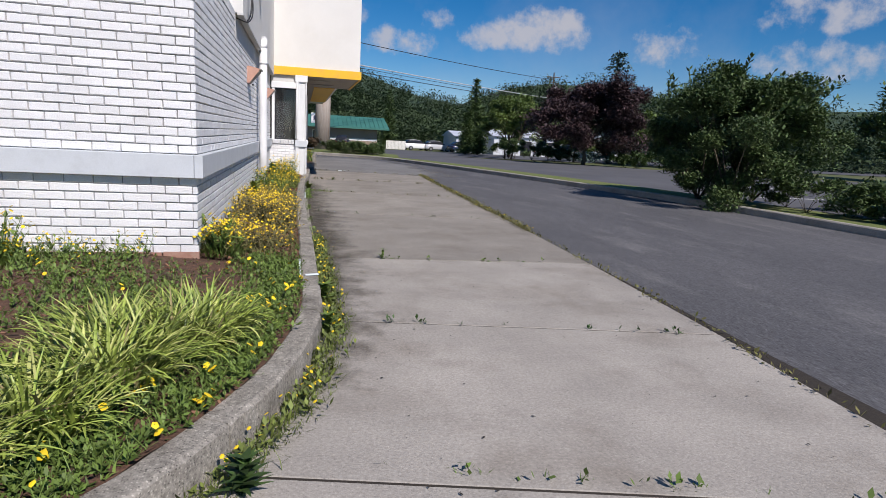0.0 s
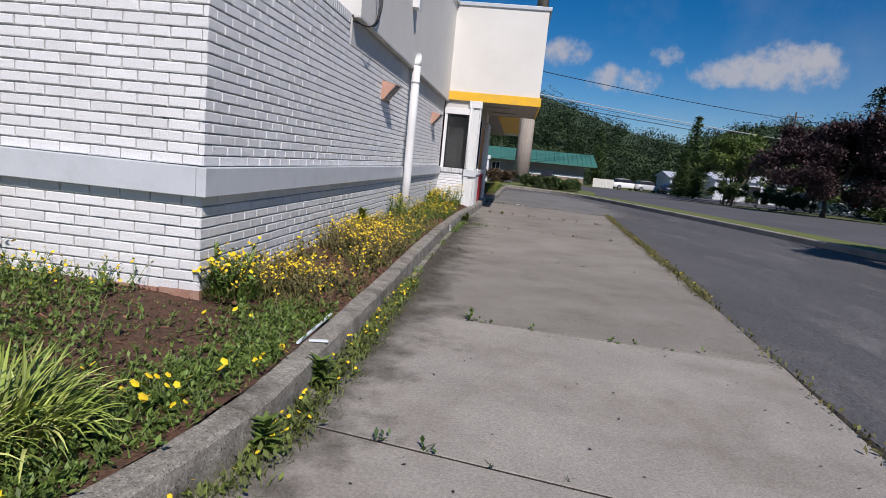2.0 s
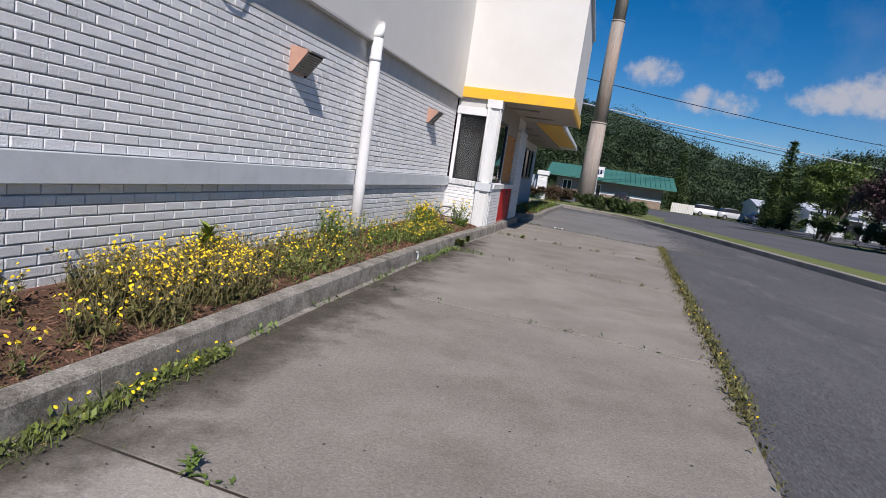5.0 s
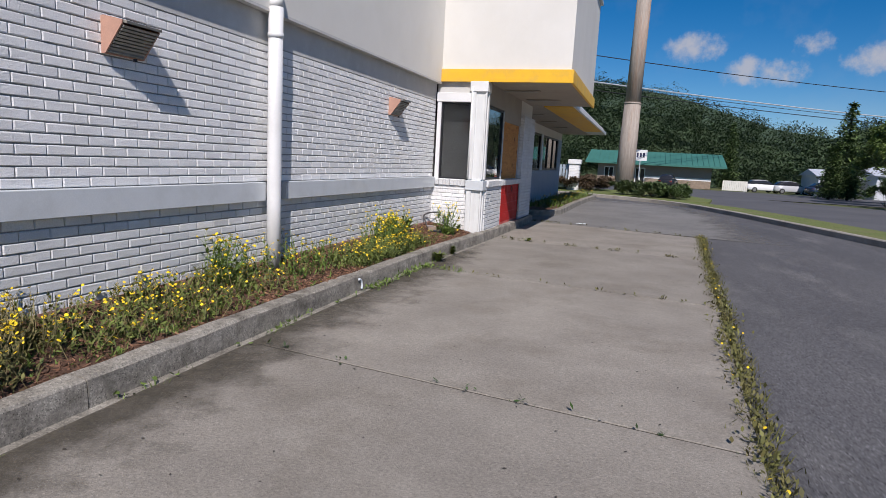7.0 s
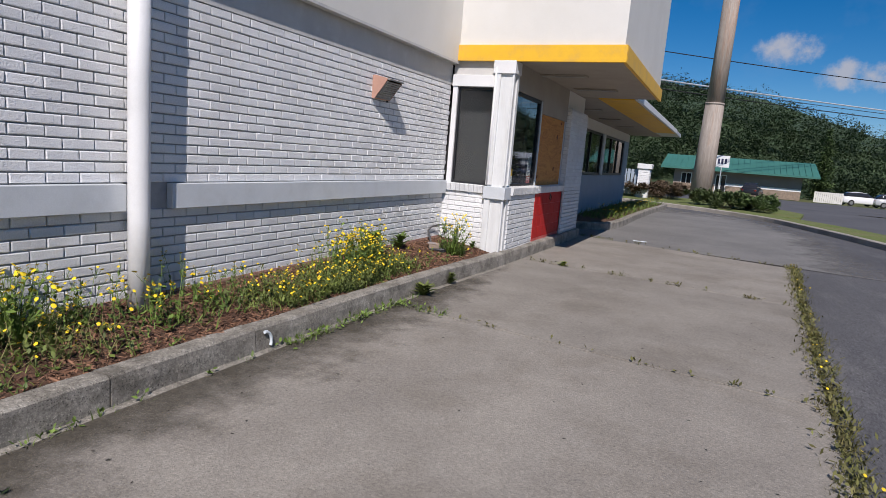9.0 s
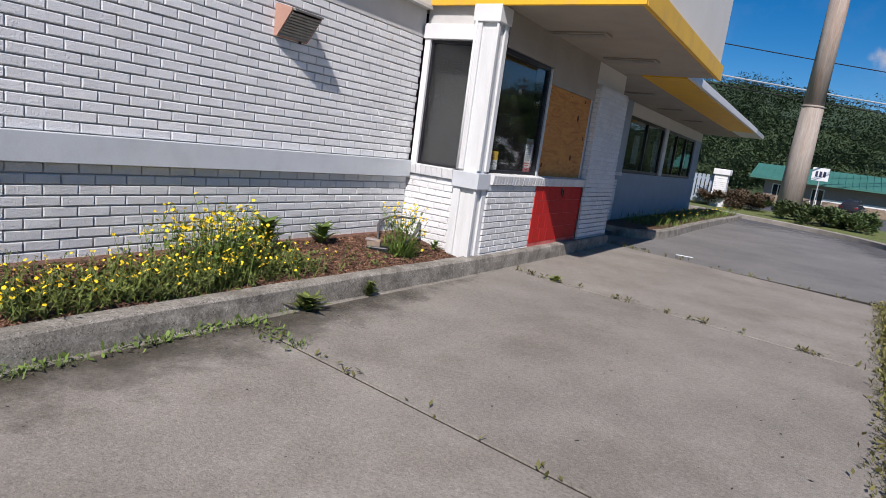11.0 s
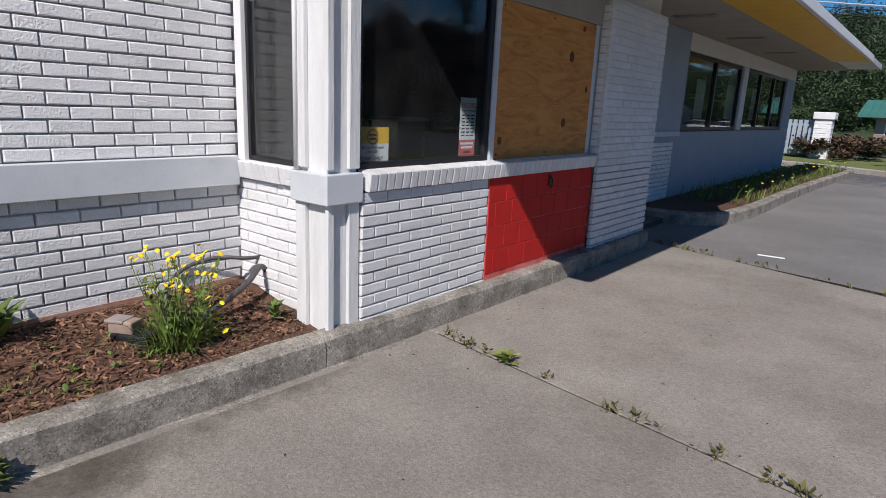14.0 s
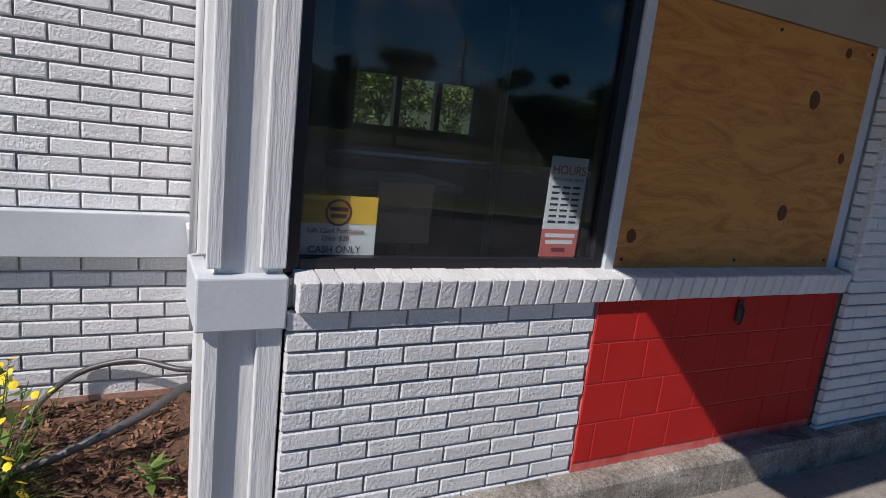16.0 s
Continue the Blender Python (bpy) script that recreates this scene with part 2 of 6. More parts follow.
M_CROWN = mat("tree_leaf_green", (0.092, 0.140, 0.044), (0.062, 0.100, 0.034), 0.6, 0.8, island=0.55)
M_CROWN_LIGHT = mat("light_tree_leaf", (0.165, 0.225, 0.060), (0.105, 0.160, 0.042), 0.6, 0.8, island=0.5)
M_PURPLE = mat("purple_tree_leaf", (0.080, 0.046, 0.046), (0.050, 0.033, 0.036), 0.55, 0.8, island=0.55)
M_SPRUCE = mat("blue_spruce_needles", (0.105, 0.165, 0.140), (0.070, 0.115, 0.098), 0.65, 0.8, island=0.5)
M_WOODS = mat("far_woods_leaf", (0.056, 0.090, 0.036), (0.036, 0.062, 0.028), 0.75, 0.06, detail=3, island=0.35)
M_SHRUB = mat("shrub_leaf", (0.085, 0.115, 0.038), (0.055, 0.08, 0.027), 0.6, 3, island=0.5)
M_RED = mat("red_painted_block", (0.50, 0.020, 0.016), (0.43, 0.018, 0.015), 0.6, 3, spec=0.2, fine=0.04, bump=0.12, bump_scale=60, rnd=0.04)
M_RED_JOINT = mat("pale_red_joint", (0.70, 0.20, 0.17), (0.55, 0.06, 0.05), 0.6, 8)
M_BLACK = mat("black_aluminium", (0.022, 0.022, 0.026), (0.03, 0.03, 0.034), 0.35, 4, metal=0.3)
# near-black that paints the room's lack of light onto its surfaces
M_DARK = mat("unlit_room_black", (0.035, 0.034, 0.034), (0.025, 0.025, 0.025), 0.8, 2)
M_PANEL = mat("black_screen_panel", (0.030, 0.030, 0.034), (0.022, 0.022, 0.026), 0.4, 3)
M_SALMON = mat("faded_salmon_housing", (0.52, 0.30, 0.22), (0.44, 0.25, 0.19), 0.6, 8, fine=0.06, bump=0.1)
M_LAMPGREY = mat("weathered_lamp_lens", (0.30, 0.29, 0.26), (0.20, 0.19, 0.17), 0.35, 14)
M_CABLE = mat("black_cable", (0.02, 0.02, 0.022), (0.03, 0.03, 0.03), 0.5, 9)
M_CONDUIT = mat("grey_flexible_conduit", (0.13, 0.12, 0.12), (0.08, 0.08, 0.08), 0.45, 12, metal=0.4)
M_RUST = mat("rust_streaked_steel_pole", (0.40, 0.345, 0.295), (0.29, 0.245, 0.205), 0.75, 1.4, fine=0.16, fine_scale=7, bump=0.3, bump_scale=6, stain=(0.31, 0.145, 0.07), stain_scale=0.8, stain_amt=0.9, stretch=(3, 3, 0.3))
M_POST = mat("charred_dark_wood", (0.050, 0.042, 0.036), (0.03, 0.026, 0.024), 0.9, 12, bump=0.8, bump_scale=30)
M_ROOF_GREEN = mat("green_metal_roof", (0.055, 0.19, 0.155), (0.045, 0.16, 0.13), 0.5, 0.6)
M_TAN = mat("tan_siding", (0.33, 0.28, 0.26), (0.29, 0.245, 0.225), 0.8, 0.8)
M_STONE = mat("stone_veneer", (0.33, 0.25, 0.19), (0.22, 0.17, 0.13), 0.9, 4, fine=0.2, fine_scale=9)
M_METAL_WHITE = mat("white_metal_siding", (0.62, 0.64, 0.68), (0.56, 0.58, 0.62), 0.5, 0.6)
M_METAL_ROOF = mat("pale_metal_roof", (0.60, 0.62, 0.66), (0.52, 0.55, 0.6), 0.4, 0.5)
M_PAPER = mat("white_paper", (0.72, 0.78, 0.80), (0.68, 0.74, 0.77), 0.7, 9)
M_PAPER_Y = mat("yellow_paper", (0.80, 0.52, 0.05), (0.76, 0.48, 0.05), 0.7, 9)
M_PRINT = mat("dark_red_print", (0.20, 0.035, 0.06), (0.18, 0.03, 0.05), 0.7, 9)
M_PRINT_NAVY = mat("navy_print", (0.03, 0.035, 0.08), (0.03, 0.03, 0.07), 0.7, 9)
M_PINK = mat("salmon_red_print", (0.62, 0.16, 0.15), (0.55, 0.13, 0.12), 0.7, 9)
M_TYRE = mat("tyre_rubber", (0.02, 0.02, 0.02), (0.03, 0.03, 0.03), 0.8, 8)
M_RIM = mat("alloy_rim", (0.4, 0.4, 0.41), (0.35, 0.35, 0.36), 0.35, 4, metal=0.7)
M_CARGLASS = mat("dark_car_glass", (0.02, 0.022, 0.026), (0.03, 0.03, 0.034), 0.08, 4, spec=0.6)
M_CAR = {k: mat(k + "_car_paint", c, c, 0.25, 3, spec=0.6) for k, c in
         (("black", (0.02, 0.02, 0.022)), ("white", (0.75, 0.75, 0.75)), ("silver", (0.45, 0.46, 0.48)), ("navy", (0.03, 0.045, 0.09)), ("red", (0.45, 0.05, 0.03)))}
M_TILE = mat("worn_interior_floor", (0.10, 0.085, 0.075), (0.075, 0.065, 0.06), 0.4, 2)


def glass_material():
    m = bpy.data.materials.new("window_glass")
    m.use_nodes = True
    b = m.node_tree.nodes["Principled BSDF"]
    b.inputs["Base Color"].default_value = (0.62, 0.66, 0.66, 1)
    b.inputs["Roughness"].default_value = 0.02
    b.inputs["IOR"].default_value = 1.45
    b.inputs["Transmission Weight"].default_value = 1.0
    n, l = m.node_tree.nodes, m.node_tree.links
    dust = n.new("ShaderNodeBsdfDiffuse")
    dust.inputs["Color"].default_value = (0.55, 0.57, 0.58, 1)
    geo, film, amt = n.new("ShaderNodeNewGeometry"), n.new("ShaderNodeTexNoise"), n.new("ShaderNodeMapRange")
    film.inputs["Scale"].default_value, film.inputs["Detail"].default_value = 5.0, 8.0
    amt.inputs[1].default_value, amt.inputs[2].default_value, amt.inputs[3].default_value, amt.inputs[4].default_value = 0.3, 0.75, 0.004, 0.018
    both = n.new("ShaderNodeMixShader")
    l.new(geo.outputs["Position"], film.inputs["Vector"])
    l.new(film.outputs["Fac"], amt.inputs[0])
    l.new(amt.outputs[0], both.inputs[0])
    l.new(b.outputs[0], both.inputs[1])
    l.new(dust.outputs[0], both.inputs[2])
    l.new(both.outputs[0], n["Material Output"].inputs["Surface"])
    return m


def plywood_material():
    """Sanded plywood: wavy grain along the height, two tones."""
    m = bpy.data.materials.new("weathered_plywood")
    m.use_nodes = True
    n, l = m.node_tree.nodes, m.node_tree.links
    b = n["Principled BSDF"]
    b.inputs["Roughness"].default_value = 0.7
    g = n.new("ShaderNodeNewGeometry")
    mp = n.new("ShaderNodeMapping")
    mp.inputs["Scale"].default_value = (1, 1.0, 4.5)
    w = n.new("ShaderNodeTexNoise")
    w.inputs["Scale"].default_value, w.inputs["Detail"].default_value, w.inputs["Distortion"].default_value = 2.6, 4.0, 1.6
    r = n.new("ShaderNodeValToRGB")
    e = r.color_ramp.elements
    e[0].position, e[0].color = 0.36, (0.45, 0.165, 0.032, 1)
    e[1].position, e[1].color = 0.62, (0.60, 0.270, 0.058, 1)
    for p, c in ((0.47, (0.57, 0.248, 0.052, 1)), (0.50, (0.49, 0.190, 0.038, 1)), (0.53, (0.58, 0.252, 0.054, 1))):
        x = e.new(p)
        x.color = c
    l.new(g.outputs["Position"], mp.inputs["Vector"])
    l.new(mp.outputs["Vector"], w.inputs["Vector"])
    l.new(w.outputs["Fac"], r.inputs["Fac"])
    l.new(r.outputs["Color"], b.inputs["Base Color"])
    bp = n.new("ShaderNodeBump")
    bp.inputs["Strength"].default_value, bp.inputs["Distance"].default_value = 0.2, 0.004
    l.new(w.outputs["Fac"], bp.inputs["Height"])
    l.new(bp.outputs[0], b.inputs["Normal"])
    return m


M_GLASS = glass_material()
M_PLY = plywood_material()
M_KNOT = mat("dark_wood_knot", (0.16, 0.055, 0.02), (0.11, 0.04, 0.018), 0.8, 30)

# ---- building blocks ----
def mesh_of(name, verts, faces, material, smooth=False):
    me = bpy.data.meshes.new(name)
    me.from_pydata([tuple(map(float, v)) for v in verts], [], faces)
    me.materials.append(material)
    if smooth:
        me.polygons.foreach_set("use_smooth", [True] * len(me.polygons))
    me.update()
    return me


def put(name, me, parent=None, label="", kind="", m=None):
    ob = new(name, me)
    if parent:
        ob.parent = parent
    if m is not None:
        ob.matrix_basis = m
    return tagged(ob, label, kind=kind)


def part(name, bm, material, parent=None, label="", smooth=False):
    """Links a bmesh as one mesh object under a thing or part."""
    me = bpy.data.meshes.new(name)
    bm.to_mesh(me)
    bm.free()
    me.materials.append(material)
    if smooth:
        me.polygons.foreach_set("use_smooth", [True] * len(me.polygons))
    return put(name, me, parent, label)


def thing(name, label, category, at=(0, 0, 0), group="", kind="", rz=0.0):
    ob = new(name)
    ob.matrix_basis = pose(*at, 0, 0, rz)
    return tagged(ob, label, category, group, kind)


def box(x0, y0, z0, x1, y1, z1, bevel=0.0, seg=2, bm=None):
    own = bm is None
    bm = bm or bmesh.new()
    r = bmesh.ops.create_cube(bm, size=1.0)
    bmesh.ops.scale(bm, vec=(x1 - x0, y1 - y0, z1 - z0), verts=r["verts"])
    bmesh.ops.translate(bm, vec=((x0 + x1) / 2, (y0 + y1) / 2, (z0 + z1) / 2), verts=r["verts"])
    if bevel and own:
        bmesh.ops.bevel(bm, geom=list(bm.edges), offset=bevel, segments=seg, affect="EDGES", profile=0.5)
    return bm


def tube(points, radii, sides=10, bm=None, cap=True):
    """A tapered tube along points."""
    bm = bm or bmesh.new()
    rings = []
    pts = [Vector(p) for p in points]
    for i, p in enumerate(pts):
        d = (pts[min(i + 1, len(pts) - 1)] - pts[max(i - 1, 0)]).normalized()
        a = d.orthogonal().normalized() if i == 0 else (a - d * a.dot(d)).normalized()
        b = d.cross(a)
        r = radii[i] if isinstance(radii, (list, tuple)) else radii
        rings.append([bm.verts.new(p + (a * math.cos(k * math.tau / sides) + b * math.sin(k * math.tau / sides)) * r) for k in range(sides)])
    for q, s in zip(rings, rings[1:]):
        for k in range(sides):
            bm.faces.new((q[k], q[(k + 1) % sides], s[(k + 1) % sides], s[k]))
    if cap:
        bm.faces.new(rings[0][::-1])
        bm.faces.new(rings[-1])
    return bm


def prism(outline, z0, z1, bm=None):
    """An upright slab over a plan outline."""
    bm = bm or bmesh.new()
    lo = [bm.verts.new((x, y, z0)) for x, y in outline]
    hi = [bm.verts.new((x, y, z1)) for x, y in outline]
    k = len(outline)
    for i in range(k):
        bm.faces.new((lo[i], lo[(i + 1) % k], hi[(i + 1) % k], hi[i]))
    bm.faces.new(hi)
    bm.faces.new(lo[::-1])
    bmesh.ops.recalc_face_normals(bm, faces=bm.faces)
    bmesh.ops.triangulate(bm, faces=[f for f in bm.faces if len(f.verts) > 4])
    return bm


def ground_z(x, y):
    """The land falls gently beyond the driveway."""
    return -min(max(y - 36.0, 0.0) * 0.014, 0.75)


def smooth_line(pts, n=10):
    """A Catmull-Rom line through plan points."""
    p = [np.array(q, float) for q in pts]
    p = [2 * p[0] - p[1]] + p + [2 * p[-1] - p[-2]]
    out = []
    for a, b, c, d in zip(p, p[1:], p[2:], p[3:]):
        for i in range(n):
            t = i / n
            out.append(0.5 * (2 * b + (c - a) * t + (2 * a - 5 * b + 4 * c - d) * t * t + (3 * b - a - 3 * c + d) * t ** 3))
    out.append(p[-2])
    return [tuple(q) for q in out]


def offset_line(line, d):
    """Moves a plan line sideways, to its right for positive d."""
    out = []
    for i, (x, y) in enumerate(line):
        ax, ay = line[max(i - 1, 0)]
        bx, by = line[min(i + 1, len(line) - 1)]
        dx, dy = bx - ax, by - ay
        k = math.hypot(dx, dy) or 1
        out.append((x + dy / k * d, y - dx / k * d))
    return out


def sweep(line, profile, rnd=0.0, seed=1):
    """Sweeps an (outward, height) profile along a plan line; outward is to the line's right."""
    rg = random.Random(seed)
    bm = bmesh.new()
    sides = [offset_line(line, o) for o, _ in profile]
    rows = []
    for i in range(len(line)):
        rows.append([bm.verts.new((s[i][0] + rg.uniform(-rnd, rnd), s[i][1], ground_z(*s[i]) + h + rg.uniform(-rnd, rnd))) for s, (_, h) in zip(sides, profile)])
    for a, b in zip(rows, rows[1:]):
        for k in range(len(profile) - 1):
            bm.faces.new((a[k], a[k + 1], b[k + 1], b[k]))
    bm.faces.new(rows[0])
    bm.faces.new(rows[-1][::-1])
    bmesh.ops.recalc_face_normals(bm, faces=bm.faces)
    return bm

# ---- ground ----
def sheet(name, size, step, material, z, label):
    bm = bmesh.new()
    xs = [-size, -400, -150, -60, -30, 0, 30, 60, 150, 400, size]
    ys = [-size, -400, -100, 0, 36, 45, 60, 75, 90, 120, 200, 400, size]
    g = [[bm.verts.new((x, y, z + ground_z(x, y))) for x in xs] for y in ys]
    for a, b in zip(g, g[1:]):
        for i in range(len(xs) - 1):
            bm.faces.new((a[i], a[i + 1], b[i + 1], b[i]))
    ob = part(name, bm, material)
    return tagged(ob, label, "ground", kind="structure")


sheet("ground", 2500, 1, M_EARTH, -0.10, "rough grassy ground reaching out to the hills")

FAR_KERB = smooth_line([(11.0, -14), (10.3, 0), (9.8, 7), (9.6, 10), (9.2, 13), (8.3, 17), (7.0, 21.8), (5.6, 26.5), (4.2, 29.6), (1.5, 31.8), (-3, 33), (-9, 33.6), (-20, 34)], 6)
drive_poly = [(-20, -14)] + FAR_KERB
tagged(part("road", prism([p for p in drive_poly], -0.25, -0.02), M_ASPH), "worn grey asphalt driveway round the building", "driveway", kind="structure")

# concrete drive-through lane: one slab between two joints
JOINTS = [(-4.0, -4.6), (-1.0, -1.4), (1.42, 0.75), (3.17, 2.68), (5.16, 4.92), (8.52, 8.12), (11.76, 11.36), (15.04, 14.55), (18.62, 17.75)]


def lane_right(y):
    return float(np.interp(y, [-6, 1.25, 2.6, 5, 8.1, 11.5, 14.7, 18], [3.0, 3.27, 3.43, 3.62, 3.80, 3.97, 4.13, 4.34]))


def lane_left(y):
    return 0.70 if y > 2.5 else float(np.interp(y, [-6, -1, 0.5, 1.5, 2.5], [-8, -2.2, -0.5, 0.35, 0.66]))


lane = thing("pavement", "pale worn concrete drive-through lane cut by weedy joints", "pavement", kind="structure")
for (a0, b0), (a1, b1) in zip(JOINTS, JOINTS[1:]):
    g0, g = (0.017 if a0 > 17 else 0.0085), (0.017 if a1 > 17 else 0.0085)
    ol = [(lane_left(a0), a0 + g0), (lane_right(b0), b0 + g0), (lane_right((b0 + b1) / 2), (b0 + b1) / 2), (lane_right(b1), b1 - g), (lane_left(a1), a1 - g)]
    if a1 < 3.2:
        ol.append((lane_left((a0 + a1) / 2), (a0 + a1) / 2))
    bm = prism(ol, -0.12, 0.0003 * (a0 + 4))
    bmesh.ops.bevel(bm, geom=[e for e in bm.edges if min(v.co.z for v in e.verts) > -0.02 and len(e.link_faces) == 2 and e.calc_face_angle(0) > 0.5], offset=0.003, segments=1, affect="EDGES")
    part("concrete_slab", bm, M_CONC_OLD if a0 > 5 else M_CONC, lane)
tagged(part("joint_bed", prism([(0.6, -4), (3.2, -4.2), (4.25, 18.0), (0.6, 18.5)], -0.12, -0.0025), M_SOIL, lane, "dark soil in the slab joints"), kind="structure")

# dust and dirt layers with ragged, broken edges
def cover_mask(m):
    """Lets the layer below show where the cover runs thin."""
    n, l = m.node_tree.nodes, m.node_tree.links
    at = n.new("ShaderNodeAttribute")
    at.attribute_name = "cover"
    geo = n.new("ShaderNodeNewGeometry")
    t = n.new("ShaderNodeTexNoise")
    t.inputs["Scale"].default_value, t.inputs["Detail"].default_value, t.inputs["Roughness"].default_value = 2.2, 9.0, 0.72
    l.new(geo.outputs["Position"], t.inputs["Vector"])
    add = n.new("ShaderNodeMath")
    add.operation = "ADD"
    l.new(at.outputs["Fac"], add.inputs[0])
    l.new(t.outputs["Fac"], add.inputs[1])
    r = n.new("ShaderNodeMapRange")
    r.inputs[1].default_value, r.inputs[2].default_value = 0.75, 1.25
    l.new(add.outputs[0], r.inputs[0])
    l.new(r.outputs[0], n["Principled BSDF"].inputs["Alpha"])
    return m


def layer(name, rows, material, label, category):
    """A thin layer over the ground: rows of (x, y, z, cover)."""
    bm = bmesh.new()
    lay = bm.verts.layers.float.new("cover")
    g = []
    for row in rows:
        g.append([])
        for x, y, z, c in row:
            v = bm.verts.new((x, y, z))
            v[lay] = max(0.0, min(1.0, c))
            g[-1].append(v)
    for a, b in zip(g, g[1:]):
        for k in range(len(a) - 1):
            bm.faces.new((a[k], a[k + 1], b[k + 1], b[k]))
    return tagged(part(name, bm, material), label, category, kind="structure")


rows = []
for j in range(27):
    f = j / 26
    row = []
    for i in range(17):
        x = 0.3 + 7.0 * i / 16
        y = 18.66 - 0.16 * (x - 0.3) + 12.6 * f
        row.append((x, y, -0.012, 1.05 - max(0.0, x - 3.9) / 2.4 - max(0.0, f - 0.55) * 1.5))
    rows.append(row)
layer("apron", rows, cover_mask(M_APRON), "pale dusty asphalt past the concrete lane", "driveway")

# kerb of the planting bed, in stretches with joints
KERB = smooth_line([(-9, -1.9), (-4, -1.5), (-1.6, -0.65), (-0.45, 0.25), (0.10, 0.88), (0.44, 1.48), (0.665, 2.10), (0.79, 2.85), (0.80, 3.6), (0.78, 5.4), (0.735, 7.3), (0.715, 9.15), (0.715, 10.12), (0.745, 12.4), (0.835, 14.25), (0.885, 16.4), (0.89, 18.3)], 8)
kerb = thing("kerb", "weathered rough concrete kerb round the planting bed", "kerb", kind="structure")
cuts = [0, 16, 40, 56, 72, 80, 88, 96, 104, 112, 120, len(KERB) - 1]
for i, (a, b) in enumerate(zip(cuts, cuts[1:])):
    seg = KERB[a:b + 1]
    x1, y1 = seg[-1]
    x0, y0 = seg[-2]
    k = math.hypot(x1 - x0, y1 - y0)
    seg = seg[:-1] + [(x1 - (x1 - x0) / k * 0.008, y1 - (y1 - y0) / k * 0.008)]
    part("kerb_stone", sweep(seg, [(-0.07, -0.1), (-0.07, 0.145), (-0.055, 0.158), (0.042, 0.156), (0.058, 0.142), (0.062, 0.09), (0.065, 0.03), (0.066, -0.1)], 0.004, i), M_KERB, kerb)
gutter = sweep(KERB[52:], [(0.064, -0.08), (0.064, 0.006), (0.125, 0.004), (0.125, -0.08)], 0.002, 5)
tagged(part("gutter_edge", gutter, M_KERB), "narrow concrete strip at the foot of the kerb", "kerb", kind="structure")

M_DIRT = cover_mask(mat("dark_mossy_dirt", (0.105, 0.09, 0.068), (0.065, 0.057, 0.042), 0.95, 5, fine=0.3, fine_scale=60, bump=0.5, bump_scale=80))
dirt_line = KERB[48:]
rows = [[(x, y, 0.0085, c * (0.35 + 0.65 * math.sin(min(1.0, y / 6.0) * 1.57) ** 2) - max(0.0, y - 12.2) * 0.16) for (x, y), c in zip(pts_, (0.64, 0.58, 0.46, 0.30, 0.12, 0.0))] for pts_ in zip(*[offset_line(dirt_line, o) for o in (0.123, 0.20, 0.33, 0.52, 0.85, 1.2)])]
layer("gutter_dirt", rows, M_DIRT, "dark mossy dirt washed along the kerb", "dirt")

fk = thing("kerb", "pale concrete kerb along the driveway's outer edge", "kerb", kind="structure")
part("kerb_stone", sweep(FAR_KERB, [(0.0, -0.1), (0.0, 0.10), (0.02, 0.12), (0.15, 0.12), (0.15, -0.1)], 0.002, 9), M_CONC, fk)
STRIP_OUT = offset_line(FAR_KERB, 2.0)
strip = bmesh.new()
for (a, b), (c, d) in zip(zip(FAR_KERB, STRIP_OUT), zip(FAR_KERB[1:], STRIP_OUT[1:])):
    A, B, C, D = [strip.verts.new((p[0], p[1], h)) for p, h in ((a, 0.09), (c, 0.09), (d, 0.06), (b, 0.06))]
    strip.faces.new((A, B, C, D))
bmesh.ops.remove_doubles(strip, verts=strip.verts, dist=0.001)
bmesh.ops.recalc_face_normals(strip, faces=strip.faces)
tagged(part("verge", strip, M_GRASS), "narrow strip of patchy grass behind the kerb", "grass", kind="structure")
tagged(part("road", prism(STRIP_OUT[10:-8] + [(-6, 37.5), (7, 44), (15, 37), (24, 31), (45, 22), (60, -14), (14, -14)], -0.2, -0.035), M_ROAD), "grey asphalt parking area beyond the verge", "road", kind="structure")
far_road = bmesh.new()
rr = [[far_road.verts.new((x, y, ground_z(x, y) - 0.06)) for x in (-70, 140)] for y in (47, 55, 64, 80)]
for a, b in zip(rr, rr[1:]):
    far_road.faces.new((a[0], a[1], b[1], b[0]))
tagged(part("road", far_road, M_ROAD), "wide grey road in front of the shops", "road", kind="structure")
for i, (x, y, L) in enumerate([(15.5, 19.0, 4.5), (17.5, 21.8, 4.5), (13.2, 14.5, 4.5), (20, 17.2, 5.0), (18, 13, 5.0)]):
    tagged(part("parking_line", box(x, y, -0.034, x + L, y + 0.12, -0.029), M_LINE), "worn white painted parking line on asphalt", "road marking", kind="structure")

# ---- planting bed ----
def bed_z(x, y):
    """Mounded mulch: low at the kerb, higher at the wall."""
    base = 0.13
    if y > 4.0:
        k = min(max((0.74 - x) / 0.74, 0), 1)
        h = base + 0.12 * k
    else:
        d = min(math.hypot(x - p[0], y - p[1]) for p in KERB[16:80:2])
        h = base + 0.11 * min(d / 1.2, 1.0) + 0.02
    return h + 0.018 * noise.noise(Vector((x * 3, y * 3, 0))) + 0.008 * noise.noise(Vector((x * 14, y * 14, 3)))


def kerb_x(y):
    """The inner side of the kerb at y."""
    return float(np.interp(y, [p[1] for p in KERB], [p[0] for p in KERB])) - 0.06


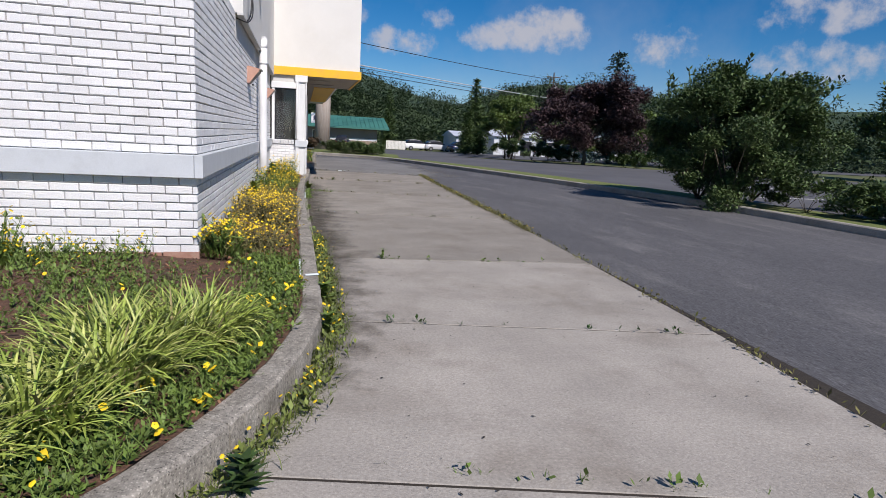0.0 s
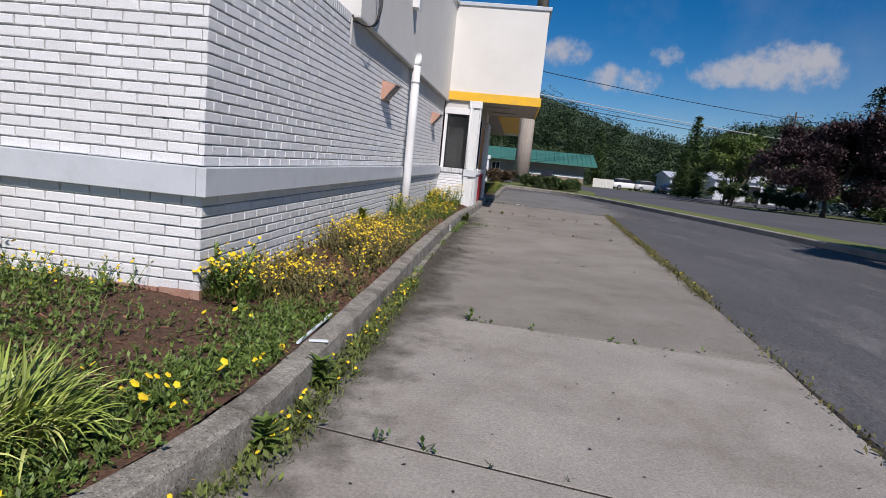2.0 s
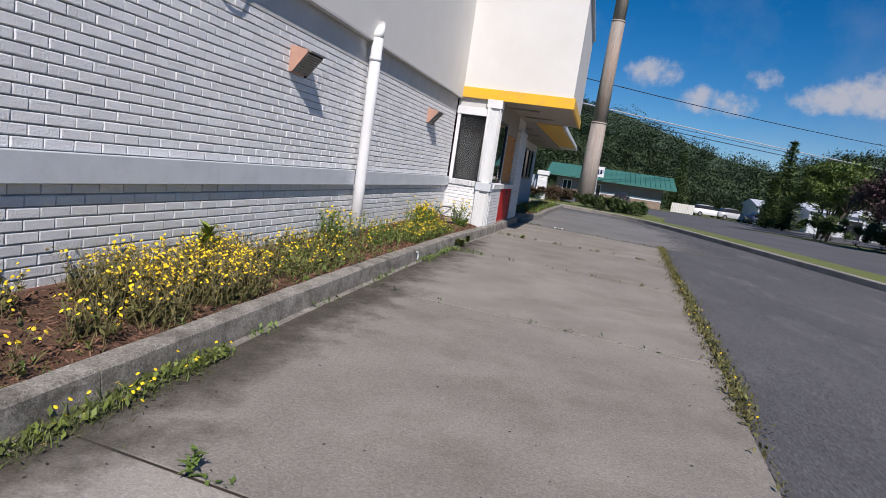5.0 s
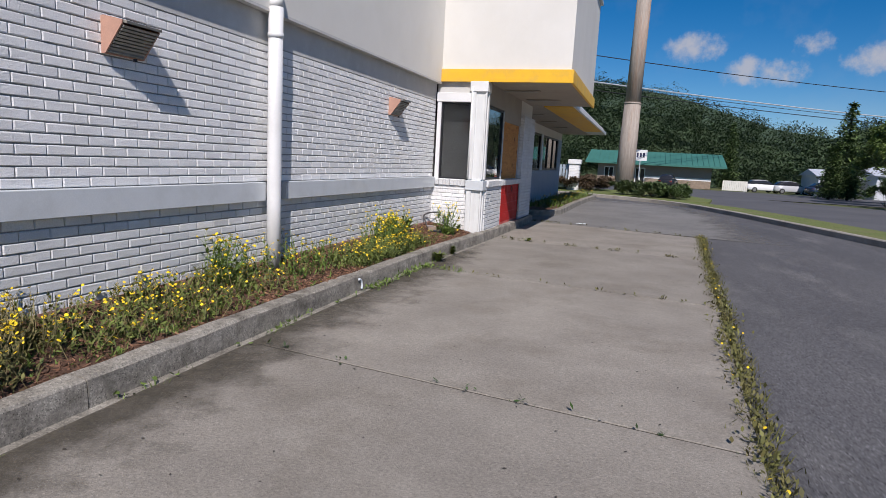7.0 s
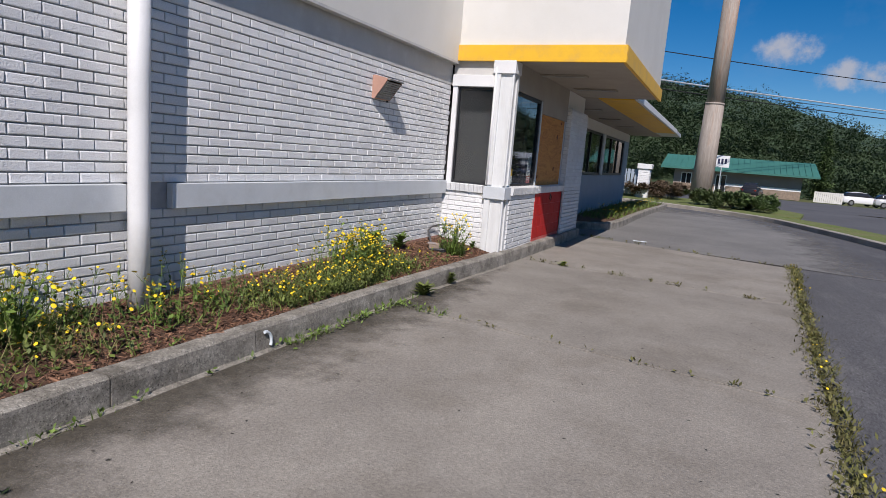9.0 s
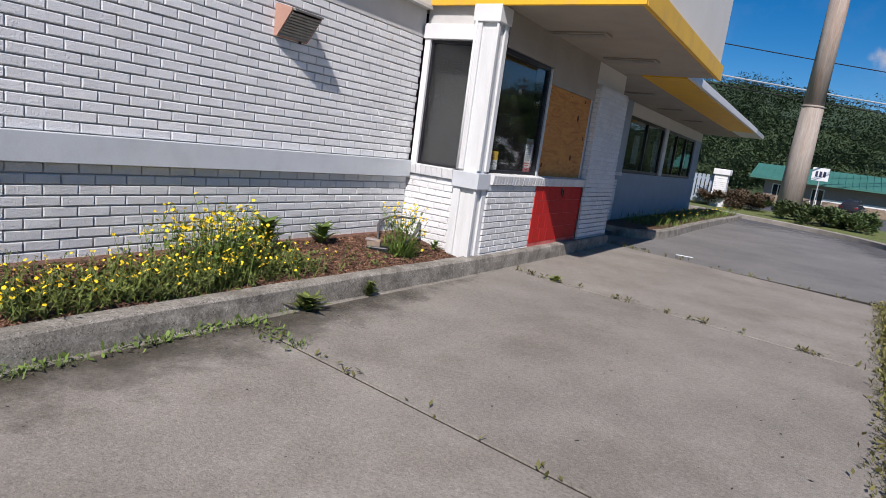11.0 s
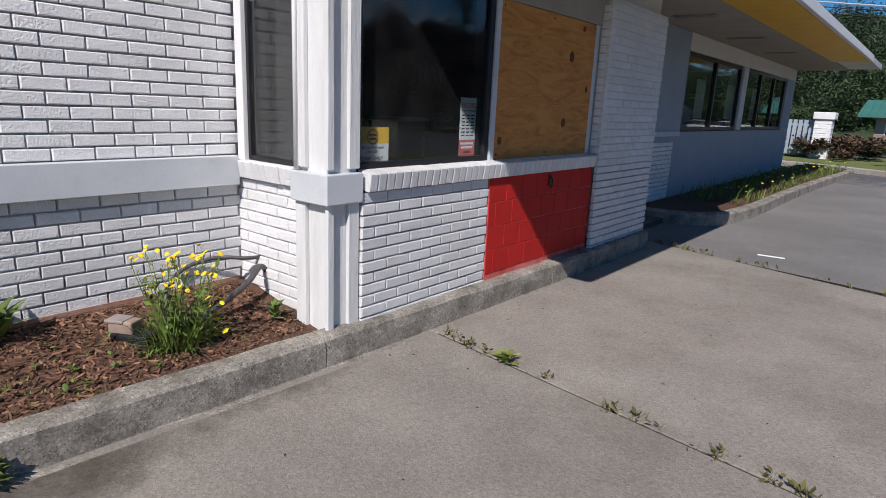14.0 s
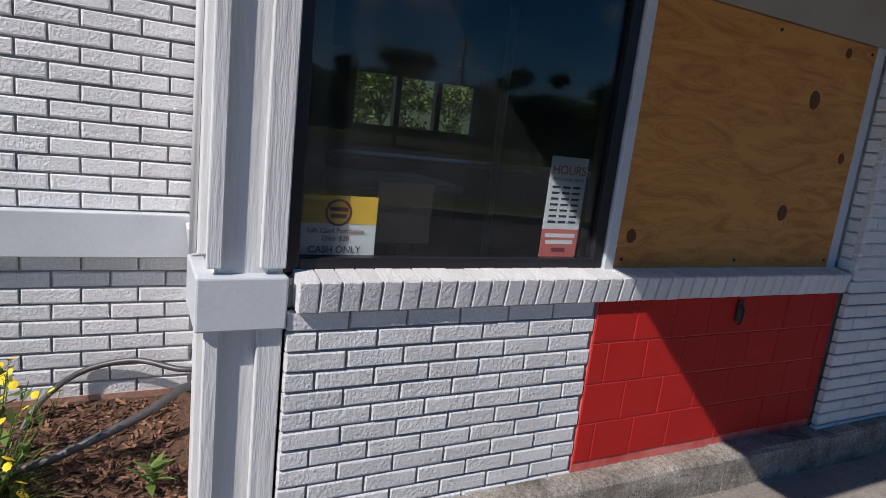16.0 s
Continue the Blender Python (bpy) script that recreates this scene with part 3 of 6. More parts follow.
bm = bmesh.new()
ys = [-1.7 + i * 0.07 for i in range(int(16.1 / 0.07) + 1)]
rows = []
for y in ys:
    k = kerb_x(y) if y > -1.6 else -8
    lo = -0.05 if y > 4.02 else -8.5
    us = [lo + (k - lo) * (u / 22 if y > 4.02 else (1 - (1 - u / 22) ** 2.2)) for u in range(23)]
    rows.append([bm.verts.new((x, y, bed_z(x, y))) for x in us])
for a, b in zip(rows, rows[1:]):
    for i in range(22):
        bm.faces.new((a[i], a[i + 1], b[i + 1], b[i]))
bmesh.ops.recalc_face_normals(bm, faces=bm.faces)
bed = tagged(part("mulch_bed", bm, M_MULCH, smooth=True), "brown bark mulch bed between wall and kerb", "mulch", kind="structure")

# ---- the restaurant's walls ----
C = 0.0615          # one brick course
BL = 0.1848         # one brick and its joint
TOP = 2.14


def wall_thing(name, label):
    return thing(name, label, "wall", kind="structure")


def slab(name, x0, y0, z0, x1, y1, z1, material, parent, label="", bevel=0.0):
    return part(name, box(x0, y0, z0, x1, y1, z1, bevel), material, parent, label)


wall_side = wall_thing("wall_east", "long white-painted brick wall with a grey board rail")
slab("masonry", -0.24, 4.02, -0.1, -0.015, 14.37, 2.42, M_MORTAR, wall_side)
slab("masonry", -0.24, 3.998, 0.1, 0.005, 14.35, 0.268, M_BASE, wall_side, "bare reddish footing under the paint")
slab("frieze", -0.20, 6.72, TOP + 0.005, 0.001, 14.36, 2.45, M_FRIEZE, wall_side, "grey stucco frieze above the brick")
wall_front = wall_thing("wall_south", "white-painted brick end wall with a grey board rail")
slab("masonry", -8.5, 4.015, -0.1, -0.25, 4.24, 2.36, M_MORTAR, wall_front)
slab("masonry", -8.5, 3.994, 0.1, -0.25, 4.24, 0.262, M_BASE, wall_front, "bare reddish footing under the paint")
slab("board_rail", -0.01, 3.945, 0.81, 0.048, 9.80, 0.972, M_GREY, wall_side, "pale grey painted board rail", 0.004)
slab("board_rail", -0.01, 10.13, 0.81, 0.048, 14.335, 0.972, M_GREY, wall_side, "pale grey painted board rail", 0.004)
slab("board_rail", -8.5, 3.945, 0.81, -0.013, 4.02, 0.972, M_GREY, wall_front, "pale grey painted board rail", 0.004)

# upper storey band and canopies
wall_up = wall_thing("fascia", "tall off-white stucco fascia with a metal coping")
slab("stucco_panel", -8.5, 6.70, 2.42, 0.085, 14.33, 4.42, M_STUCCO, wall_up)
slab("coping", -8.6, 6.64, 4.42, 0.14, 14.36, 4.50, M_COPING, wall_up, "pale metal coping", 0.01)
slab("drip_edge", 0.02, 6.69, 2.395, 0.088, 14.33, 2.418, M_FRIEZE, wall_up)
bay_up = wall_thing("fascia", "off-white stucco canopy box over the window bay with yellow trim")
slab("stucco_panel", -8.5, 14.335, 2.62, 2.05, 18.10, 4.42, M_STUCCO, bay_up)
slab("coping", -8.6, 14.30, 4.42, 2.10, 18.15, 4.50, M_COPING, bay_up, "pale metal coping", 0.01)
slab("yellow_trim", 0.06, 14.30, 2.43, 2.085, 14.345, 2.618, M_YELLOW, bay_up, "faded yellow trim board", 0.004)
slab("yellow_trim", 2.045, 14.35, 2.43, 2.087, 18.14, 2.618, M_YELLOW, bay_up, "faded yellow trim board", 0.004)
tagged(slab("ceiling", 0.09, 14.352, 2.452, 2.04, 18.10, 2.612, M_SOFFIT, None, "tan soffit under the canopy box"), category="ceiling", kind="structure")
low = wall_thing("canopy", "low canopy with yellow stripe and white edge over the far windows")
slab("yellow_stripe", 1.06, 18.15, 2.44, 1.66, 27.0, 2.47, M_YELLOW, low, "yellow painted underside stripe")
slab("edge", 1.665, 18.15, 2.445, 1.72, 27.05, 2.56, M_WHITE, low, "white metal canopy edge", 0.006)
slab("roof", -8.5, 18.11, 2.475, 1.66, 29.6, 2.58, M_COPING, low)
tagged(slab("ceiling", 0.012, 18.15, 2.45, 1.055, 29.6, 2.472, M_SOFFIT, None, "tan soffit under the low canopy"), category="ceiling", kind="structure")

# bay: return wall with a dark window, column, front wall
bay = wall_thing("wall_east_bay", "white-painted brick bay wall with a red-painted panel")
slab("masonry", -0.02, 14.371, 0.0, 0.575, 14.58, 0.86, M_MORTAR_PALE, bay)
slab("masonry", 0.56, 14.60, 0.0, 0.825, 18.33, 0.85, M_MORTAR, bay)
slab("frieze", 0.02, 14.375, 2.14, 0.59, 14.56, 2.45, M_FRIEZE, bay, "grey stucco over the window")
# both panels wear the soffit tan as painted-in shade under the canopy
slab("frieze", 0.60, 14.58, 2.13, 0.80, 15.712, 2.45, M_SOFFIT, bay, "off-white panel over the window, darkened to tan for shade")
slab("stucco_panel", 0.60, 15.714, 1.957, 0.80, 17.14, 2.45, M_SOFFIT, bay, "off-white panel over the plywood, darkened to tan for shade")
# near-black backing behind the plywood
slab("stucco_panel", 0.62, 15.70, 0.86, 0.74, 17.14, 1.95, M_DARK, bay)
slab("pilaster_core", 0.56, 17.16, 0.85, 0.872, 18.34, 2.17, M_MORTAR_PALE, bay)
slab("frieze", 0.02, 17.145, 2.175, 0.80, 18.33, 2.45, M_STUCCO, bay)
slab("return", -0.2, 18.13, 0.0, 0.55, 18.33, 2.44, M_STUCCO, bay, "off-white return wall")

# the low canopy's shade is put into this wall's colour
far_wall = wall_thing("wall_east_far", "wall below and between the far windows, canopy shade in its blue-grey colour")
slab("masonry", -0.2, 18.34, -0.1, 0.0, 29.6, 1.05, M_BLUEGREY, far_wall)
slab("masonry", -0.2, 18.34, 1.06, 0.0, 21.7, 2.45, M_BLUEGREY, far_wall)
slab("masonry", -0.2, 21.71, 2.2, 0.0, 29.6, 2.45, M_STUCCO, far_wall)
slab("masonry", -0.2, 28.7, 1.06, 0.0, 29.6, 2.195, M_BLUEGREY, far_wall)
slab("board_rail", 0.0, 18.6, 0.99, 0.04, 21.6, 1.06, M_GREY, far_wall, "grey rail board", 0.004)

# closed room behind the glass; its gloom is painted as near-black walls and ceiling
room = wall_thing("wall_west", "interior walls coloured near-black as unlit, with windows to the lawn behind")
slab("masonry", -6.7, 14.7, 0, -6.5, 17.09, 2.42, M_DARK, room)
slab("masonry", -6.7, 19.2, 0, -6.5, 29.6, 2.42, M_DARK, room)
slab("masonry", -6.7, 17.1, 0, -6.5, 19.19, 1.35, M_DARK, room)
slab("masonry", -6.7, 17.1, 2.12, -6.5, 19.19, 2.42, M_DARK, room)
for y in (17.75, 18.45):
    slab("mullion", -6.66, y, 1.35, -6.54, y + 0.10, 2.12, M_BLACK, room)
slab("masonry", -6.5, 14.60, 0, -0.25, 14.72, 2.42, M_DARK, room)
# black backing added so the narrow window looks unlit inside
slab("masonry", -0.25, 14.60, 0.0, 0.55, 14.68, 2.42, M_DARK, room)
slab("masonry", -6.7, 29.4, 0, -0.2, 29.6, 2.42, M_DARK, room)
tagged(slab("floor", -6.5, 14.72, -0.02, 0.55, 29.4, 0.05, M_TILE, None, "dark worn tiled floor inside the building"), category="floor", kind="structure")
tagged(slab("ceiling", -6.5, 14.72, 2.41, 0.59, 18.12, 2.44, M_DARK, None, "ceiling inside the building, coloured near-black as unlit"), category="ceiling", kind="structure")
tagged(slab("ceiling", -6.5, 18.125, 2.41, -0.2, 29.4, 2.44, M_DARK, None, "ceiling inside the building, coloured near-black as unlit"), category="ceiling", kind="structure")
shell = wall_thing("wall_north", "plain walls closing the back of the building")
slab("masonry", -8.7, 4.25, 0, -8.5, 14.72, 2.41, M_STUCCO, shell)
slab("roof", -8.5, 4.25, 2.25, -0.25, 6.69, 2.34, M_COPING, shell)

# ---- fittings of the building ----
def window_unit(name, label, x, y0, z0, y1, z1, fw=0.045, depth=0.05, mull=()):
    """A dark aluminium window in a wall facing +x."""
    w = thing(name, label, "window", kind="structure")
    for a in ((x - depth, y0, z0, x, y0 + fw, z1), (x - depth, y1 - fw, z0, x, y1, z1), (x - depth, y0 + fw, z0, x, y1 - fw, z0 + fw), (x - depth, y0 + fw, z1 - fw, x, y1 - fw, z1)):
        part("window_frame", box(*a, 0.004), M_BLACK, w)
    cols = [y0 + fw, *mull, y1 - fw]
    for a, b in zip(cols, cols[1:]):
        ob = part("pane", box(x - depth * 0.6, a, z0 + fw, x - depth * 0.6 + 0.006, b, z1 - fw), M_GLASS, w)
        ob.visible_shadow = False
    for y in mull:
        part("mullion", box(x - depth, y - 0.03, z0 + fw, x + 0.004, y + 0.03, z1 - fw, 0.004), M_BLACK, w)
    return w


window_unit("window_1", "large dark-framed drive-through window with notices inside", 0.785, 14.518, 0.945, 15.680, 2.128)
window_unit("window_2", "dark-framed window under the low canopy", -0.02, 21.75, 1.06, 24.75, 2.195, 0.06, 0.06, (23.2,))
window_unit("window_3", "dark-framed window under the low canopy", -0.02, 25.1, 1.06, 28.65, 2.195, 0.06, 0.06, (26.3, 27.5))
part("pier", box(-0.2, 24.76, 1.06, 0.012, 25.09, 2.195, 0.004), M_GREY, far_wall, "grey pier between windows")
w4 = thing("window_4", "narrow dark window beside the white column", "window", kind="structure")
for a in ((0.10, 14.36, 0.955, 0.125, 14.40, 2.125), (0.565, 14.36, 0.955, 0.585, 14.40, 2.125), (0.125, 14.36, 0.955, 0.565, 14.40, 0.98), (0.125, 14.36, 2.10, 0.565, 14.40, 2.125)):
    part("window_frame", box(*a, 0.003), M_BLACK, w4)
pane = part("pane", box(0.125, 14.376, 0.98, 0.565, 14.382, 2.10), M_GLASS, w4)
pane.visible_shadow = False
part("trim", box(0.035, 14.335, 0.95, 0.098, 14.40, 2.13, 0.004), M_WHITE, w4, "white side trim")
part("trim", box(0.025, 14.322, 2.132, 0.59, 14.372, 2.27, 0.005), M_WHITE, w4, "white head board")
part("trim", box(0.735, 15.684, 0.95, 0.797, 15.730, 2.12, 0.004), M_GREY, bay, "grey trim between window and plywood")
part("trim", box(0.735, 17.066, 0.94, 0.788, 17.130, 1.96, 0.004), M_GREY, bay, "grey side trim")

# corner column: plywood shaft with battens and a boxed collar
col = thing("column", "white-painted plywood corner column with battens and boxed collar", "column", kind="structure")
part("shaft", box(0.592, 14.335, 0.10, 0.80, 14.515, 2.45), M_WOOD_WHITE, col)
for (x0, y0, x1, y1) in ((0.578, 14.308, 0.655, 14.334), (0.801, 14.312, 0.826, 14.352), (0.801, 14.450, 0.824, 14.520)):
    part("batten", box(x0, y0, 0.12, x1, y1, 0.80, 0.004), M_WOOD_WHITE, col)
    part("batten", box(x0, y0, 0.968, x1, y1, 2.44, 0.004), M_WOOD_WHITE, col)
part("collar", box(0.566, 14.286, 0.800, 0.848, 14.524, 0.950, 0.006), M_GREY, col, "pale grey boxed collar")
part("collar", box(0.56, 14.295, 2.29, 0.84, 14.53, 2.44, 0.006), M_WHITE, col, "white head block")
pipe2 = part("conduit", tube([(0.60, 14.298, 0.96), (0.60, 14.298, 2.36)], 0.011, 8), M_WHITE, col, "thin white conduit", True)

# plywood sheet over the old serving window
ply = thing("plywood_sheet", "orange-brown weathered plywood boarding up a serving window", "plywood")
part("panel", box(0.765, 15.735, 0.948, 0.787, 17.062, 1.953, 0.002), M_PLY, ply)


def disc(name, r, h, at, rot, material, parent, label="", sides=14, sy=1.0):
    bm = bmesh.new()
    bmesh.ops.create_cone(bm, cap_ends=True, segments=sides, radius1=r, radius2=r * 0.92, depth=h)
    bmesh.ops.scale(bm, vec=(1, sy, 1), verts=bm.verts)
    ob = part(name, bm, material, parent, label)
    ob.matrix_basis = pose(*at, *rot)
    return ob


for y, z, r in ((16.70, 1.685, 0.040), (16.65, 1.20, 0.036), (16.86, 1.90, 0.022), (15.80, 1.08, 0.028), (16.98, 1.46, 0.024)):
    disc("knot", r, 0.004, (0.7885, y, z), (0, 90, 0), M_KNOT, ply, "dark wood knot", 12, 0.85)
for y in (15.77, 16.4, 17.03):
    for z in (0.99, 1.92):
        disc("screw", 0.007, 0.004, (0.789, y, z), (0, 90, 0), M_BLACK, ply)

# rain pipe
rp = thing("rain_pipe", "white-painted round rain pipe fixed to the brick wall", "pipe", (0.112, 9.83, 0.2))
part("shaft", tube([(0.0, 0, 0.0), (0, 0, 0.6), (0, 0, 1.4), (0, 0, 2.24)], 0.062, 18), M_WHITE, rp, "", True)
cap_bm = tube([(0, 0, 2.24), (0, 0, 2.36)], 0.062, 18)
for v in cap_bm.verts:
    if v.co.z > 2.3:
        v.co.z += v.co.y * 1.3
part("cut_top", cap_bm, M_WHITE, rp, "", True)
part("collar", tube([(0, 0, 1.99), (0, 0, 2.03)], 0.068, 18), M_WHITE, rp, "", True)

# wall lamps
def wall_lamp(y, label):
    t = thing("wall_lamp", label, "wall lamp", (0, y, 1.78), "lamps on the brick wall")
    prof = [(0.0, 0.0), (0.0, 0.215), (0.02, 0.222), (0.165, 0.192), (0.160, 0.168), (0.03, 0.0)]
    for y0 in (0.0, 0.292):
        bm = bmesh.new()
        a = [bm.verts.new((x, y0, z)) for x, z in prof]
        b = [bm.verts.new((x, y0 + 0.010, z)) for x, z in prof]
        for i in range(len(prof)):
            bm.faces.new((a[i], a[(i + 1) % 6], b[(i + 1) % 6], b[i]))
        bm.faces.new(a)
        bm.faces.new(b[::-1])
        bmesh.ops.recalc_face_normals(bm, faces=bm.faces)
        part("side_plate", bm, M_SALMON, t, "faded salmon side plate")
    part("back_plate", box(0.0, 0.012, 0.0, 0.02, 0.29, 0.215, 0.003), M_SALMON, t, "faded salmon back plate")
    bm = bmesh.new()
    q = [(0.022, 0.2225), (0.192, 0.187), (0.188, 0.172), (0.022, 0.206)]
    a = [bm.verts.new((x, 0.012, z)) for x, z in q]
    b = [bm.verts.new((x, 0.29, z)) for x, z in q]
    for i in range(4):
        bm.faces.new((a[i], a[(i + 1) % 4], b[(i + 1) % 4], b[i]))
    bm.faces.new(a)
    bm.faces.new(b[::-1])
    bmesh.ops.recalc_face_normals(bm, faces=bm.faces)
    part("hood", bm, M_LAMPGREY, t, "weathered grey hood")
    for i in range(9):
        bm = bmesh.new()
        f0, f1 = i / 9, (i + 0.72) / 9
        p = lambda f: (0.034 + 0.138 * f, 0.006 + 0.160 * f)
        (xa, za), (xb, zb) = p(f0), p(f1)
        v = [bm.verts.new(c) for c in ((xa, 0.014, za), (xb, 0.014, zb), (xb, 0.288, zb), (xa, 0.288, za), (xa - 0.012, 0.014, za + 0.004), (xb - 0.012, 0.014, zb + 0.004), (xb - 0.012, 0.288, zb + 0.004), (xa - 0.012, 0.288, za + 0.004))]
        for f in ((0, 1, 2, 3), (4, 7, 6, 5), (0, 4, 5, 1), (2, 6, 7, 3), (1, 5, 6, 2), (3, 7, 4, 0)):
            bm.faces.new([v[k] for k in f])
        part("lens_rib", bm, M_LAMPGREY, t)
    part("diffuser_back", box(0.022, 0.014, 0.012, 0.045, 0.288, 0.19), M_LAMPGREY, t)
    part("knob", tube([(0.06, 0.20, -0.004), (0.06, 0.20, -0.022)], 0.012, 8), M_BLACK, t)


wall_lamp(8.17, "salmon wall lamp with grey ribbed lens on white brick")
wall_lamp(12.52, "salmon wall lamp with grey ribbed lens beside the bay")

# cables looping off the fascia
def cable(name, label, pts, r, material, cat="cable", sides=6):
    line = []
    p = [np.array(q, float) for q in pts]
    p = [2 * p[0] - p[1]] + p + [2 * p[-1] - p[-2]]
    for a, b, c, d in zip(p, p[1:], p[2:], p[3:]):
        for i in range(8):
            t = i / 8
            line.append(0.5 * (2 * b + (c - a) * t + (2 * a - 5 * b + 4 * c - d) * t * t + (3 * b - a - 3 * c + d) * t ** 3))
    line.append(p[-2])
    return tagged(part(name, tube([tuple(q) for q in line], r, sides), material, None, "", True), label, cat)


cable("cable", "black cable looping from the fascia to the brick top", [(0.0, 6.75, 2.37), (0.12, 6.95, 2.37), (0.16, 7.08, 2.52), (0.13, 7.16, 2.85), (0.09, 7.18, 3.3)], 0.008, M_CABLE)
cable("cable", "black cable looping from the fascia to the brick top", [(0.06, 7.10, 2.40), (0.11, 7.20, 2.45), (0.13, 7.30, 2.66), (0.10, 7.36, 3.0), (0.09, 7.36, 3.4)], 0.008, M_CABLE)
cable("cable", "black cable looping from the fascia to the brick top", [(0.06, 7.14, 2.40), (0.11, 7.24, 2.46), (0.13, 7.34, 2.68), (0.10, 7.40, 3.0), (0.09, 7.40, 3.4)], 0.008, M_CABLE)
vent = thing("vent_hood", "small white metal vent hood on the stucco fascia", "vent", (0.085, 9.25, 3.12))
part("body", box(0, 0, 0.0, 0.09, 0.16, 0.34, 0.005), M_WHITE, vent)
part("flap", box(0.085, 0.01, -0.03, 0.10, 0.15, 0.12, 0.003), M_COPING, vent)

for i, (x, y) in enumerate(((1.10, 15.5), (1.25, 16.9))):
    sl = thing("soffit_light", "shallow rectangular recessed light in the tan soffit", "ceiling light", (x, y, 2.445), "soffit lights")
    part("frame", box(-0.32, -0.09, -0.012, 0.32, 0.09, 0.005, 0.003), M_SOFFIT, sl)
    part("diffuser", box(-0.28, -0.06, -0.018, 0.28, 0.06, -0.013, 0.002), M_LAMPGREY, sl, "dull grey diffuser")
for y in (20.2, 22.6, 25.0):
    sl = thing("soffit_light", "shallow rectangular recessed light in the tan soffit", "ceiling light", (0.5, y, 2.443), "soffit lights")
    part("frame", box(-0.25, -0.1, -0.012, 0.25, 0.1, 0.005, 0.003), M_SOFFIT, sl)
    part("diffuser", box(-0.21, -0.07, -0.018, 0.21, 0.07, -0.013, 0.002), M_LAMPGREY, sl, "dull grey diffuser")

# conduits at the foot of the bay
cable("conduit", "grey flexible conduit curving from the bay wall into mulch", [(0.17, 14.38, 0.41), (0.15, 14.30, 0.41), (0.05, 14.15, 0.415), (0.02, 13.98, 0.37), (0.10, 13.86, 0.30), (0.16, 13.80, 0.20)], 0.011, M_CONDUIT, "conduit", 10)
cable("conduit", "thick grey conduit running from bay wall into mulch", [(0.22, 14.38, 0.33), (0.24, 14.32, 0.375), (0.31, 14.20, 0.33), (0.36, 14.05, 0.28), (0.38, 13.86, 0.215), (0.36, 13.66, 0.19), (0.30, 13.45, 0.17)], 0.016, M_CONDUIT, "conduit", 10)
# small tan-brown block, no lamp, though still built in a spotlight's shape
gl = thing("mulch_block", "small tan-brown block lying in the mulch", "garden light", (0.31, 13.55, 0.215), rz=30)
part("body", box(-0.06, -0.04, 0.0, 0.06, 0.04, 0.065, 0.008), M_STONE, gl)
part("base", box(-0.06, -0.05, -0.05, 0.14, 0.05, 0.01, 0.01), M_BLACK, gl, "black lower plate")
part("visor", box(-0.075, -0.045, 0.055, 0.02, 0.045, 0.07, 0.005), M_TAN, gl, "thin tan plate on the block")
latch = thing("latch", "small black metal latch on the red panel", "latch", (0.845, 16.42, 0.77))
part("plate", box(0, -0.018, -0.03, 0.008, 0.018, 0.06, 0.003), M_BLACK, latch)
part("hook", tube([(0.008, 0, 0.04), (0.025, 0.0, 0.02), (0.02, 0.004, -0.03), (0.008, 0.006, -0.045)], 0.006, 6), M_BLACK, latch)

# notices behind the window
def words(name, s, size, y, z, material, parent, x=0.7465, label=""):
    cu = bpy.data.curves.new(name, "FONT")
    cu.body, cu.size, cu.align_x, cu.extrude = s, size, "CENTER", 0.0004
    tmp = bpy.data.objects.new(name, cu)
    scene.collection.objects.link(tmp)
    me = bpy.data.meshes.new_from_object(tmp.evaluated_get(bpy.context.evaluated_depsgraph_get()))
    bpy.data.objects.remove(tmp)
    me.materials.clear()
    me.materials.append(material)
    ob = put(name, me, parent, label)
    ob.matrix_basis = pose(x, y, z, 90, 0, 90)
    return ob


n1 = thing("notice", "yellow and white gift card notice taped inside the window", "notice")
part("sheet", box(0.742, 14.564, 0.985, 0.744, 14.800, 1.168), M_PAPER, n1)
part("header", box(0.7442, 14.564, 1.085, 0.745, 14.800, 1.168), M_PAPER_Y, n1, "yellow header band")
ring = bmesh.new()
for k in range(20):
    a, b = k * math.tau / 20, (k + 1) * math.tau / 20
    v = [ring.verts.new((0.7456, 14.680 + r * math.cos(t), 1.118 + r * math.sin(t))) for r, t in ((0.034, a), (0.034, b), (0.041, b), (0.041, a))]
    ring.faces.new(v)
part("emblem_ring", ring, M_PRINT, n1, "dark red printed ring")
part("emblem_bar", box(0.745, 14.652, 1.122, 0.7456, 14.708, 1.134), M_PRINT, n1)
part("emblem_bar", box(0.745, 14.656, 1.102, 0.7456, 14.704, 1.114), M_PRINT, n1)
words("print", "Gift Card Purchases", 0.0215, 14.675, 1.057, M_PRINT, n1)
words("print", "Over $20", 0.0215, 14.675, 1.034, M_PRINT, n1)
words("print", "CASH ONLY", 0.029, 14.675, 0.998, M_PRINT_NAVY, n1)
n2 = thing("notice", "pale opening hours poster with red foot inside the window", "notice")
part("sheet", box(0.742, 15.420, 1.09, 0.744, 15.580, 1.345), M_PAPER, n2)
part("footer", box(0.742, 15.420, 0.985, 0.744, 15.580, 1.09), M_PINK, n2, "red printed foot")
words("print", "HOURS", 0.044, 15.500, 1.285, M_PINK, n2)
words("print", "OPEN  CLOSE  CLOSE", 0.0145, 15.500, 1.262, M_PRINT_NAVY, n2)
